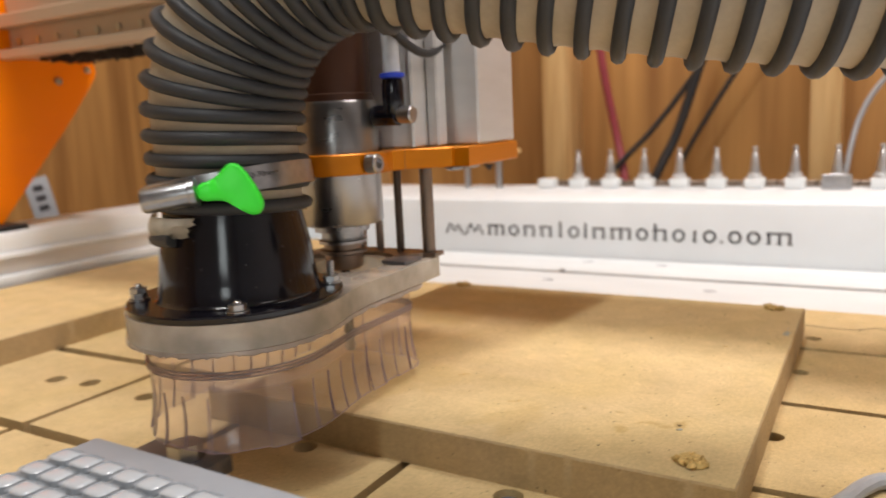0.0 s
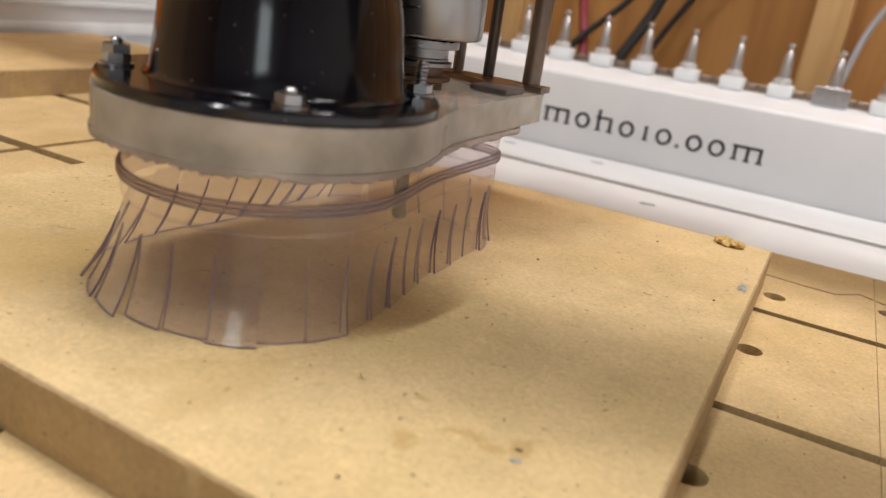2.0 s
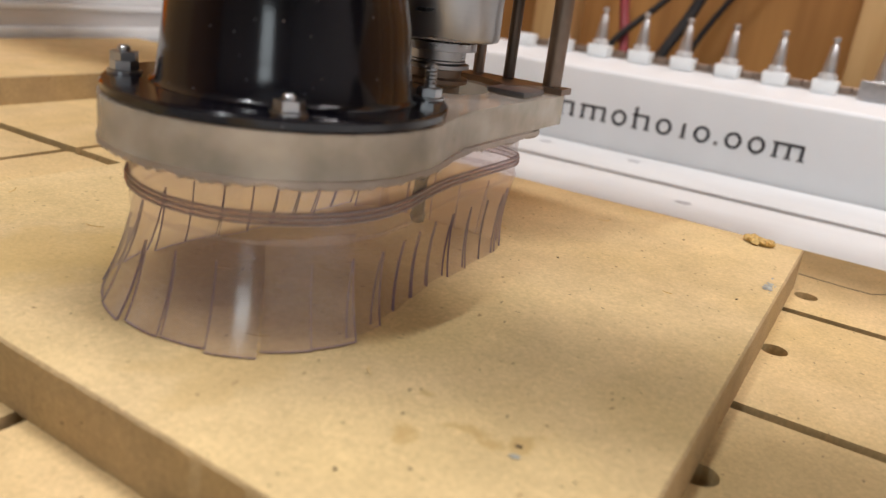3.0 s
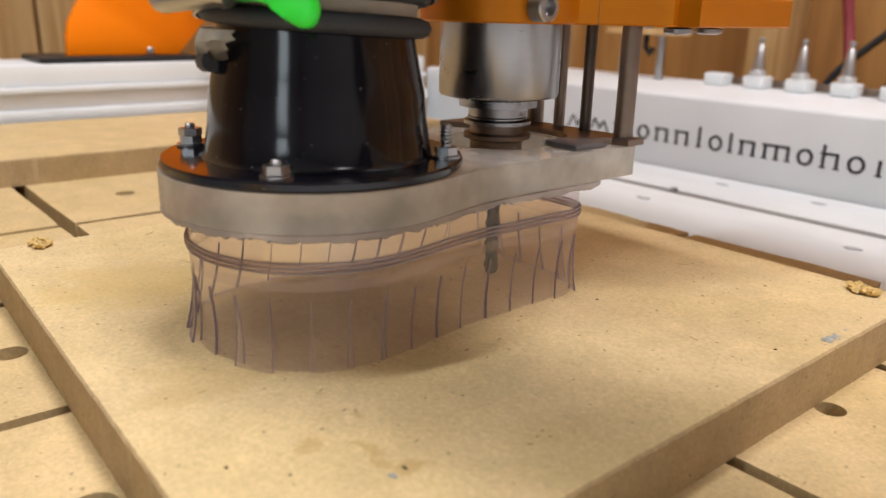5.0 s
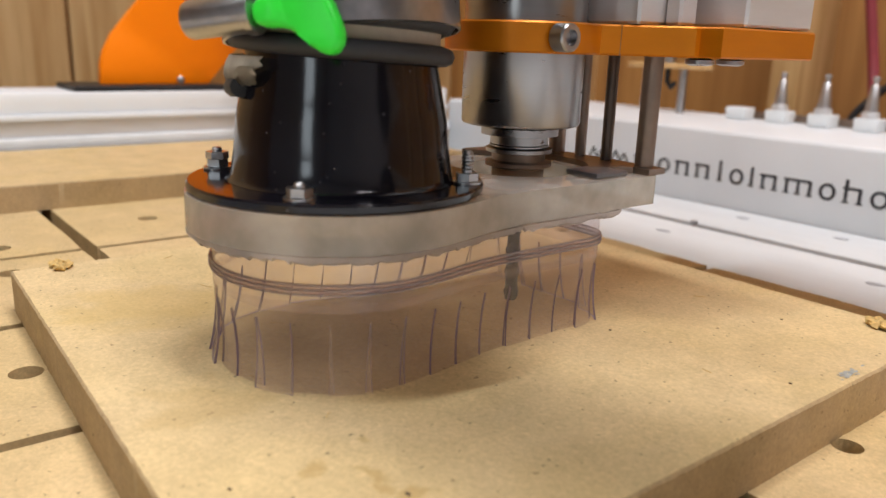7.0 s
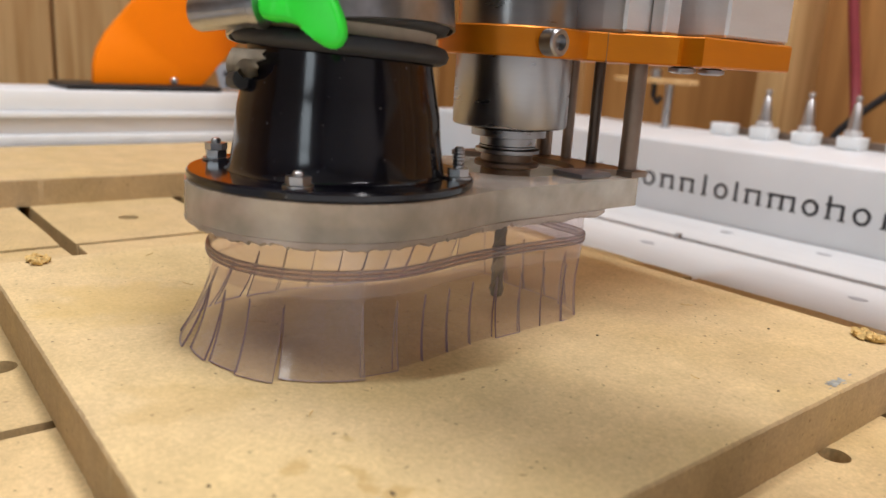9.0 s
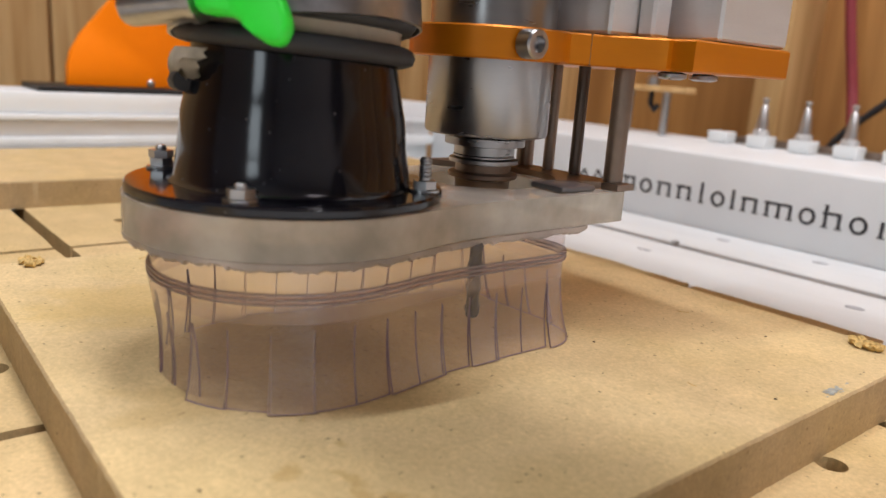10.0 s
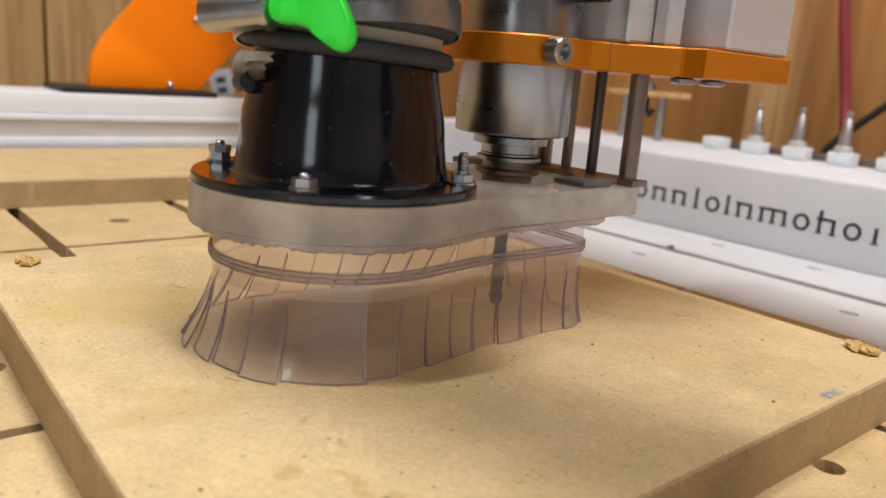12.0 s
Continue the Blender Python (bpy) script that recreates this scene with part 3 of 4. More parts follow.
total = sum(w for _, w in WIDTHS)
px, scale_ = -0.3715, (0.3715 - 0.032) / total
for stems, w in WIDTHS:
    w *= scale_
    bm = bmesh.new()
    n = len(stems)
    if stems == "o":
        # plain ring
        ro, zc = 0.0066, 0.0085 + 0.0062
        loops = [[bm.verts.new((px + w / 2 + k * r * math.cos(a), yy, zc + r * 1.02 * math.sin(a))) for a in [2 * math.pi * q / 28 for q in range(28)]] for r, k, yy in ((ro, 1.0, -0.0004), (ro - 0.0022, 0.92, -0.0004), (ro - 0.0022, 0.92, 0.0002), (ro, 1.0, 0.0002))]
        for la, lb in zip(loops, loops[1:] + loops[:1]):
            for q in range(28):
                bm.faces.new((la[q], la[(q + 1) % 28], lb[(q + 1) % 28], lb[q]))
    else:
        for i, s in enumerate(stems):
            x0 = px + w * (i + 0.5) / n
            h = {"x": 0.0122, "a": 0.0180, "i": 0.0165, ".": 0.0026}[s]
            box(bm, x0 - 0.0013, x0 + 0.0013, -0.0004, 0.0002, 0.0085, 0.0085 + h)
            if s != ".":
                box(bm, x0 - 0.0026, x0 + 0.0026, -0.0003, 0.0002, 0.0085, 0.0097)
        if n > 1:
            x0, x1 = px + w * 0.5 / n, px + w * (n - 0.5) / n
            box(bm, x0 - 0.0026, x1, -0.00035, 0.0002, 0.0188, 0.0209)
    part("printed_ring" if stems == "o" else "printed_bar", bm, INK, rail, smooth=0)
    px += w

# tool holders standing on the rail
def tool_holder(empty):
    ob = thing("tool_holder" if not empty else "tool_fork", (0, 0, 0), "steel taper tool holder standing in a white rack fork" if not empty else "empty white plastic rack fork", "tool holder", "tool rack")
    bm = bmesh.new()
    box(bm, -0.0108, 0.0108, -0.008, 0.012, 0.0525, 0.0640, 0.0012, 2)
    for v in bm.verts:
        if v.co.z < 0.056:
            v.co.x *= 0.94
    part("fork", bm, WHITE_WORN, ob)
    bm = bmesh.new()
    box(bm, -0.021, 0.021, 0.0205, 0.026, 0.0525, 0.0595, 0.0008, 1)
    part("fork_bracket", bm, BROWN, ob)
    if not empty:
        part("collar", lathe(bmesh.new(), [(0.0072, 0.0642), (0.0078, 0.0650), (0.0078, 0.0690), (0.0062, 0.0698)], seg=24), ALU, ob)
        part("taper", lathe(bmesh.new(), [(0.0060, 0.0700), (0.0058, 0.0720), (0.0034, 0.0925), (0.0026, 0.0935)], seg=24), HOLDER, ob)
        part("pull_stud", lathe(bmesh.new(), [(0.0022, 0.0936), (0.0022, 0.0965), (0.0031, 0.0972), (0.0031, 0.0993), (0.0018, 0.1004)], seg=20), HOLDER, ob)
    return ob


holder, fork = tool_holder(False), tool_holder(True)
holder.location, fork.location = (-0.2985, 0.412, 0), (-0.341, 0.412, 0)
for i in range(1, 14):
    copy_thing(holder, pose(-0.2985 + 0.0423 * i, 0.412, 0))
shiny = thing("holder_block", (-0.0024, 0.3945, 0), "bright bare aluminium fork front on the rack", "tool rack")
part("plate", box(bmesh.new(), -0.0146, 0.0146, -0.0012, 0.0006, 0.0532, 0.0692, 0.0005, 1), ZINC, shiny)

# probe stand beside the rack
probe = thing("probe_stand", (-0.43, 0.41, 0), "small steel probe bracket on two posts", "bracket")
for dx in (-0.028, 0.02):
    part("post", lathe(bmesh.new(), [(0.0045, 0.0525), (0.0045, 0.098)], (dx, 0, 0), 16), ZINC, probe)
part("crossbar", box(bmesh.new(), -0.05, 0.05, -0.008, 0.008, 0.0982, 0.104, 0.001, 1), PINE, probe)
part("knob", lathe(bmesh.new(), [(0.007, 0.1042), (0.007, 0.112), (0.003, 0.115)], (0, 0, 0), 16), ZINC, probe)
part("hook", sweep(bmesh.new(), [(0, 0, 0.098), (0, 0, 0.085), (0.006, 0, 0.078), (0.01, 0, 0.084)], 0.003, 8), DARK, probe)

# ---- side rail ----
srail = thing("side_rail", (-0.662, 0, 0), "white and grey aluminium side rail of the machine", "machine rail", kind="structure")
part("rail_body", box(bmesh.new(), -0.075, 0.0, -0.95, 0.286, -0.0183, 0.060, 0.003, 2), WHITE_WORN, srail)
part("rail_cap", box(bmesh.new(), -0.078, 0.002, -0.95, 0.286, 0.0460, 0.0645, 0.002, 2), WHITE, srail)
part("rail_lip", box(bmesh.new(), 0.0, 0.007, -0.95, 0.286, 0.0405, 0.0458, 0.0012, 2), WHITE, srail)
part("rail_groove", box(bmesh.new(), 0.0, 0.003, -0.95, 0.286, 0.0262, 0.0403, 0.0005, 1), ALU, srail)
part("rail_ledge", box(bmesh.new(), 0.0, 0.012, -0.95, 0.286, 0.0150, 0.0260, 0.0015, 2), WHITE_WORN, srail)

# hoses and cables on the wall
def cable(name, pts, r, mat, label):
    pts = [Vector(p) for p in pts]
    out = []
    for i in range(len(pts) - 1):
        p0, p1, p2, p3 = pts[max(0, i - 1)], pts[i], pts[i + 1], pts[min(len(pts) - 1, i + 2)]
        for k in range(8):
            f = k / 8
            out.append(0.5 * ((2 * p1) + (p2 - p0) * f + (2 * p0 - 5 * p1 + 4 * p2 - p3) * f * f + (3 * p1 - p0 - 3 * p2 + p3) * f ** 3))
    out.append(pts[-1])
    return solo(name, sweep(bmesh.new(), out, r, 10), mat, label, "cable" if "cable" in name else "hose")


cable("red_air_hose", [(-0.352, 0.64, 0.32), (-0.338, 0.64, 0.21), (-0.318, 0.64, 0.11), (-0.30, 0.62, 0.04), (-0.295, 0.60, -0.05)], 0.0062, RED, "dark red rubber air hose hanging on the plywood wall")
cable("power_cable", [(-0.13, 0.64, 0.30), (-0.205, 0.64, 0.19), (-0.262, 0.63, 0.115), (-0.315, 0.61, 0.055), (-0.33, 0.60, 0.0)], 0.0042, CABLE, "thin black cable slung down across the plywood wall")
cable("power_cable", [(-0.165, 0.645, 0.30), (-0.2, 0.64, 0.19), (-0.225, 0.63, 0.11), (-0.252, 0.61, 0.045), (-0.27, 0.60, -0.02)], 0.0068, CABLE, "thick black power cable hanging on the plywood wall")
cable("power_cable", [(-0.11, 0.655, 0.25), (-0.16, 0.655, 0.175), (-0.213, 0.65, 0.085), (-0.232, 0.64, 0.03), (-0.24, 0.63, -0.03)], 0.0038, CABLE, "thin black cable slung down across the plywood wall")
cable("grey_cable", [(0.12, 0.6, 0.25), (0.045, 0.61, 0.18), (0.012, 0.61, 0.125), (-0.002, 0.60, 0.05), (-0.005, 0.60, -0.02)], 0.0034, GREY_PAINT, "thin grey cable looping over the pine stud")

# ---- gantry (origin on the bed, slides along y) ----
gantry = thing("gantry", (0, 0, 0), "machine gantry with orange end plates and bronze beam", "gantry")
def end_plate(x0, x1):
    base = [(-0.1215, 0.070), (-0.018, 0.070), (0.066, 0.164), (0.099, 0.206), (0.102, 0.213), (0.1015, 0.220), (0.096, 0.226), (0.06, 0.34), (-0.02, 0.34), (-0.035, 0.24), (-0.060, 0.180), (-0.079, 0.151), (-0.094, 0.133), (-0.108, 0.117), (-0.117, 0.101), (-0.1205, 0.088)]
    bm = bmesh.new()
    slab(bm, base, x0, x1)
    for v in bm.verts:
        v.co = Vector((v.co.z, v.co.x, v.co.y))
    bmesh.ops.bevel(bm, geom=[e for e in bm.edges if len(e.link_faces) == 2 and e.calc_face_angle(0) > 1.0], offset=0.0012, segments=2, profile=0.5, affect="EDGES")
    return bm


plate_l = part("end_plate", end_plate(-0.695, -0.683), ORANGE, gantry, "bright orange powder-coated steel end plate")
for yy, zz_ in ((-0.047, 0.074), (0.057, 0.204), (0.091, 0.216), (-0.020, 0.139)):
    part("screw", lathe(bmesh.new(), [(0.0035, 0.0), (0.0035, 0.002), (0.002, 0.0032)], (-0.683, yy, zz_), 16, "x"), ZINC, plate_l)
part("foot_pad", box(bmesh.new(), -0.735, -0.664, -0.150, -0.005, 0.0648, 0.0698, 0.001, 1), DARK, gantry)
part("beam", box(bmesh.new(), -0.6825, 0.95, 0.012, 0.09, 0.224, 0.34, 0.002, 1), BEAM, gantry)
part("beam_lip", box(bmesh.new(), -0.6825, 0.95, -0.002, 0.012, 0.2505, 0.2625, 0.001, 1), BEAM, gantry)
part("beam_foot", box(bmesh.new(), -0.6825, 0.95, 0.0, 0.012, 0.2225, 0.2315, 0.001, 1), BEAM, gantry)
for i in range(40):
    part("rail_bolt", lathe(bmesh.new(), [(0.0032, 0.0), (0.0032, -0.0012), (0.0018, -0.0012)], (-0.665 + 0.028 * i, 0.0118, 0.2385), 12, "y"), ZINC, gantry)
# short dark bristles added as the shade on the beam's underside
bm = bmesh.new()
for i in range(900):
    x = random.uniform(-0.655, -0.36)
    y = random.uniform(0.02, 0.07)
    h = random.uniform(0.002, 0.0055)
    box(bm, x - 0.0008, x + 0.0008, y - 0.0008, y + 0.0008, 0.2238 - h, 0.2242)
part("brush_strip", bm, DARK, gantry, "dark bristly strip standing in for the shade under the beam", smooth=0)
tag = thing("hang_tag", (-1.20, 0.27, 0), "small pale grey printed tag hanging behind the side rail", "tag")
bm = bmesh.new()
box(bm, -0.002, 0.002, -0.019, 0.019, -0.005, 0.083, 0.0015, 2)
part("card", bm, GREY_PAINT, tag)
for k in range(3):
    part("bar", box(bmesh.new(), 0.0021, 0.0025, -0.008, 0.008, 0.026 + k * 0.017, 0.036 + k * 0.017), INK, tag, smooth=0)
tag.rotation_euler = (radians(10), 0, radians(-25))

# ---- dust shoe (origin under the hose cup) ----
SY = 0.0775   # the spindle's axis behind the cup
shoe = thing("dust_shoe", (0, 0, 0), "acrylic dust shoe with black hose cup and slit clear skirt", "dust shoe")


def shoe_outline(rc, hw, y_end, rnd, steps=28):
    """Plan of the shoe: a round front blended into a straight-sided tail."""
    pts = []
    for i in range(steps + 1):                       # round front, from the right side over the front to the left
        a = -math.pi * i / steps
        pts.append((rc * math.cos(a), rc * math.sin(a)))
    left = []
    for i in range(1, 13):                           # eased waist
        f = i / 12
        x = hw + (rc - hw) * (1 + math.cos(math.pi * f)) / 2 - 0.0012 * math.sin(math.pi * f) ** 2
        left.append((-x, 0.055 * f))
    for i in range(1, 6):
        left.append((-hw, 0.058 + (y_end - rnd - 0.058) * i / 5))
    for i in range(1, 7):
        a = math.pi / 2 * i / 6
        left.append((-(hw - rnd) - rnd * math.cos(a), y_end - rnd + rnd * math.sin(a)))
    back = [(-(hw - rnd) + 2 * (hw - rnd) * i / 6, y_end) for i in range(1, 6)]
    right = [(-x, y) for x, y in reversed(left)]
    return pts + left + back + right


bm = bmesh.new()
slab(bm, shoe_outline(0.0463, 0.0370, 0.1150, 0.004), 0.0608, 0.0714, [circle(0, 0, 0.026, 32), circle(0, SY, 0.021, 32)])
bmesh.ops.remove_doubles(bm, verts=bm.verts[:], dist=1e-6)
bmesh.ops.recalc_face_normals(bm, faces=bm.faces[:])
for f in bm.faces:
    f.material_index = 1 if abs(f.normal.z) > 0.9 else 0
part("base_plate", bm, [ACRYLIC, ACRYLIC_TOP], shoe, "thick frosted clear acrylic plate")
# glue bead with a ragged lower lip
ol = shoe_outline(0.0430, 0.0358, 0.0985, 0.014, 60)
def resample(poly, count):
    d = [0.0]
    for a, b in zip(poly, poly[1:] + poly[:1]):
        d.append(d[-1] + math.hypot(b[0] - a[0], b[1] - a[1]))
    out, k = [], 0
    for i in range(count):
        s = d[-1] * i / count
        while d[k + 1] < s:
            k += 1
        f = (s - d[k]) / max(1e-9, d[k + 1] - d[k])
        a, b = poly[k], poly[(k + 1) % len(poly)]
        out.append((a[0] + (b[0] - a[0]) * f, a[1] + (b[1] - a[1]) * f))
    return out, d[-1]


ring, _ = resample(ol, 480)
bm = bmesh.new()
rows3 = []
for j, (grow, zz_) in enumerate(((0.0030, 0.0607), (0.0032, 0.0594), (0.0022, 0.0586), (-0.0020, 0.0600))):
    row = []
    for i, (x, y) in enumerate(ring):
        n = noise.noise((x * 120, y * 120, 3.0)) * 0.0009 + noise.noise((x * 620, y * 620, 8.0)) * 0.0009 + noise.noise((x * 1900, y * 1900, 8.0)) * 0.0005 if j in (1, 2) else 0
        l = math.hypot(x, y - (0 if y < 0.03 else y)) or 1
        row.append(bm.verts.new((x * (1 + grow / 0.04), y + grow * (1 if y > 0.05 else -1 if y < 0 else 0), zz_ + n)))
    rows3.append(row)
for a, b in zip(rows3, rows3[1:]):
    for i in range(480):
        bm.faces.new((a[i], a[(i + 1) % 480], b[(i + 1) % 480], b[i]))
part("glue_bead", bm, GLUE, shoe, "cloudy ragged bead of glue")

# skirt: a closed upper band with a double ridge, and separate strips below
SK, _ = resample(shoe_outline(0.0392, 0.0336, 0.0955, 0.013, 60), 320)
SKN = []
for i in range(320):
    a, b = SK[i - 1], SK[(i + 1) % 320]
    t_ = Vector((b[0] - a[0], b[1] - a[1], 0)).normalized()
    nn = Vector((t_.y, -t_.x, 0))
    if nn.dot(Vector((SK[i][0], SK[i][1] - (0.045 if SK[i][1] > 0.03 else 0), 0))) < 0:
        nn = -nn
    SKN.append(nn)


def band(bm, levels, i0, i1, closed):
    """A sheet round the skirt line between samples i0 and i1; levels are (outward, height)."""
    idx = [i % 320 for i in range(i0, i1 + (0 if closed else 1))]
    rws = [[bm.verts.new((SK[i][0] + SKN[i].x * o, SK[i][1] + SKN[i].y * o, z)) for i in idx] for o, z in levels]
    m = len(idx)
    for a, b in zip(rws, rws[1:]):
        for k in range(m if closed else m - 1):
            bm.faces.new((a[k], a[(k + 1) % m], b[(k + 1) % m], b[k]))
    return rws


HINGE = 0.0425
bm = bmesh.new()
band(bm, [(0.0, 0.0605), (0.0, 0.0535), (0.0, HINGE)], 0, 320, True)
part("skirt_band", bm, VINYL, shoe, "clear vinyl skirt band", 60)
for zc in (0.0501, 0.0487):
    bm = bmesh.new()
    band(bm, [(0.0001, zc + 0.0006), (0.0009, zc + 0.0004), (0.0012, zc), (0.0009, zc - 0.0004), (0.0001, zc - 0.0006)], 0, 320, True)
    part("skirt_ridge", bm, VINYL_RIDGE, shoe, "moulded ridge round the skirt", 60)
for zc in (0.0508, 0.0494, 0.0480):
    bm = bmesh.new()
    band(bm, [(0.0002, zc + 0.0003), (0.0009, zc + 0.0002), (0.0009, zc - 0.0002), (0.0002, zc - 0.0003)], 0, 320, True)
    part("skirt_groove", bm, VINYL_SEAM, shoe, "dark seam line beside the skirt ridges", 60)
NSTRIP = 32
STRIPS = []
for k in range(NSTRIP):
    i0, i1 = k * 10, (k + 1) * 10
    mid = i0 + 5
    hinge = Vector((SK[mid][0], SK[mid][1], HINGE))
    nn = SKN[mid]
    low = 0.0240 + random.uniform(-0.0006, 0.0004)
    bm = bmesh.new()
    for shift in (0.0, -0.0007):
        rws = []
        for f in (-0.19, 0.1, 0.35, 0.6, 0.8, 1.0):
            rws.append([bm.verts.new((SK[i % 320][0] + SKN[i % 320].x * (shift + (0.0040 * f * f if f > 0 else -0.0004)), SK[i % 320][1] + SKN[i % 320].y * (shift + (0.0040 * f * f if f > 0 else -0.0004)), HINGE - low * f)) for i in range(i0, i1 + 1)])
        if shift == 0.0:
            for a, b in zip(rws, rws[1:]):
                for q in range(10):
                    bm.faces.new((a[q], a[q + 1], b[q + 1], b[q]))
            outer = rws
        else:
            inner = rws
    for q in range(10):
        f = bm.faces.new((outer[-1][q], outer[-1][q + 1], inner[-1][q + 1], inner[-1][q]))
        f.material_index = 1
    for r in range(1, 5):
        for q in (0, 10):
            f = bm.faces.new((outer[r][q], outer[r + 1][q], inner[r + 1][q], inner[r][q]))
            f.material_index = 1
    bmesh.ops.delete(bm, geom=[v for v in bm.verts if not v.link_faces], context="VERTS")
    for v in bm.verts:
        v.co -= hinge
    ob = part("skirt_strip", bm, [VINYL, VINYL_EDGE], shoe, "", 60, hinge)
    STRIPS.append((ob, hinge, nn, low))

# black hose cup
part("cup_flange", lathe(bmesh.new(), [(0.027, 0.0716), (0.0452, 0.0716), (0.0457, 0.0722), (0.0457, 0.0738), (0.0452, 0.0745), (0.036, 0.0746)], seg=96), BLACK, shoe, "glossy black plastic flange")
part("hose_cup", lathe(bmesh.new(), [(0.0358, 0.0747), (0.0348, 0.0752), (0.0342, 0.0762), (0.0330, 0.084), (0.0320, 0.0935), (0.0309, 0.0985), (0.0291, 0.108), (0.0284, 0.125), (0.0275, 0.126)], (0.001, 0.0012, 0), 96), BLACK, shoe, "glossy black tapered hose cup")
for bx_, by_, up in ((0.0279, -0.0280, -0.0008), (0.0300, 0.0277, 0.0046), (-0.0297, -0.0272, 0.0016), (-0.0285, 0.0280, 0.0014)):
    bolt = part("bolt", lathe(bmesh.new(), [(0.0016, 0.0746), (0.0016, 0.0795 + up), (0.0012, 0.08 + up)], (bx_, by_, 0), 14), ZINC, shoe)
    part("washer", lathe(bmesh.new(), [(0.0044, 0.0746), (0.0044, 0.0753)], (bx_, by_, 0), 24), ZINC, bolt)
    tn = random.uniform(0, 1)
    bm = hexnut(bmesh.new(), bx_, by_, 0.0754, 0.0778, 0.0036, tn)
    if up < 0.004 and bx_ < 0:
        hexnut(bm, bx_, by_, 0.0779, 0.0801, 0.0036, tn + 0.4)
    part("nut", bm, ZINC, bolt)
    if up > 0.004:
        bm = bmesh.new()
        for q in range(5):
            lathe(bm, [(0.0015, 0.0786 + q * 0.0011), (0.00195, 0.0791 + q * 0.0011), (0.0015, 0.0796 + q * 0.0011)], (bx_, by_, 0), 12)
        part("thread", bm, ZINC, bolt)

# tail plate with the guide rods
bm = bmesh.new()
tail = [(-0.0370, 0.1168), (0.0373, 0.1168), (0.0373, 0.1075), (0.030, 0.1075), (0.027, 0.104)]
for i in range(13):
    a = math.pi * (0.19 + 0.62 * i / 12)
    tail.append((0.0262 * math.cos(a), SY + 0.0262 * math.sin(a)))
tail += [(-0.028, 0.088), (-0.0385, 0.082), (-0.0395, 0.086)]
slab(bm, tail, 0.0716, 0.0738)
part("tail_plate", bm, BROWN, shoe, "dark bronze steel tail plate")
part("magnet", box(bmesh.new(), 0.019, 0.034, 0.083, 0.100, 0.0716, 0.0737, 0.0008, 2), GALV, shoe)
for rx_, rr_ in ((-0.0140, 0.0034), (-0.0010, 0.0022), (0.0125, 0.0022), (0.0308, 0.0035)):
    part("guide_rod", lathe(bmesh.new(), [(rr_, 0.0739), (rr_, 0.1195)], (rx_, 0.1127, 0), 24), BROWN if rr_ > 0.003 or rx_ < 0 else DARKBROWN, shoe)

# ---- spindle unit ----
spindle = thing("spindle_unit", (0, 0, 0), "steel router spindle in an orange anodised clamp", "spindle")
part("spindle_body", lathe(bmesh.new(), [(0.0200, 0.0878), (0.0213, 0.0882), (0.0218, 0.0891), (0.0218, 0.1478), (0.0212, 0.1492)], (0, SY, 0), 72), STEEL, spindle, "brushed steel spindle housing")
part("motor", lathe(bmesh.new(), [(0.0205, 0.1493), (0.0205, 0.1525), (0.0195, 0.1530), (0.0195, 0.30)], (0, SY, 0), 48), surface("dark_brown_motor_shell", (0.055, 0.022, 0.012), 0.3, 0.2, 0.1), spindle, "dark brown motor shell")
part("nose_ring", lathe(bmesh.new(), [(0.0120, 0.0838), (0.0143, 0.0842), (0.0143, 0.0868), (0.0125, 0.0877)], (0, SY, 0), 48), STEEL, spindle)
part("nose", lathe(bmesh.new(), [(0.0095, 0.0805), (0.0108, 0.0808), (0.0108, 0.0837), (0.0118, 0.0838)], (0, SY, 0), 48), STEEL, spindle)
part("holder_flange", lathe(bmesh.new(), [(0.0100, 0.0775), (0.0124, 0.0779), (0.0124, 0.0792), (0.0100, 0.0797), (0.0100, 0.0799), (0.0110, 0.0800), (0.0110, 0.0804)], (0, SY, 0), 48), STEEL, spindle)
part("collet_nut", lathe(bmesh.new(), [(0.0085, 0.0640), (0.0098, 0.0650), (0.0098, 0.0718), (0.0105, 0.0720), (0.0124, 0.0728), (0.0124, 0.0742), (0.0100, 0.0748), (0.0100, 0.0774)], (0, SY, 0), 40), BROWN, spindle, "dark steel collet nut")
bm = lathe(bmesh.new(), [(0.0021, 0.0195), (0.0024, 0.0200), (0.0024, 0.0639)], (0, SY, 0), 20)
for q in range(34):
    z0 = 0.020 + q * 0.0008
    a = q * 0.30
    for s_ in (0, math.pi):
        box(bm, 0.0022 * math.cos(a + s_) - 0.0005, 0.0022 * math.cos(a + s_) + 0.0005, SY + 0.0022 * math.sin(a + s_) - 0.0005, SY + 0.0022 * math.sin(a + s_) + 0.0005, z0, z0 + 0.0008)
part("milling_bit", bm, DARK, spindle, "slim dark end mill")

# orange clamp: ring with cheeks and a broad rear block
clamp_pts = []
for i in range(29):
    a = math.radians(20) - math.radians(220) * i / 28
    clamp_pts.append((0.0288 * math.cos(a), SY + 0.0288 * math.sin(a)))
right = [(0.058, 0.172), (0.0575, 0.1125), (0.0490, 0.1125), (0.0486, 0.1106), (0.0470, 0.1095), (0.0310, 0.0968), (0.0290, SY + 0.013)]
clamp_pts += [(-x, y) for x, y in reversed(right)] + right
bm = slab(bmesh.new(), clamp_pts, 0.1135, 0.1238, [circle(0, SY, 0.0223, 40)])
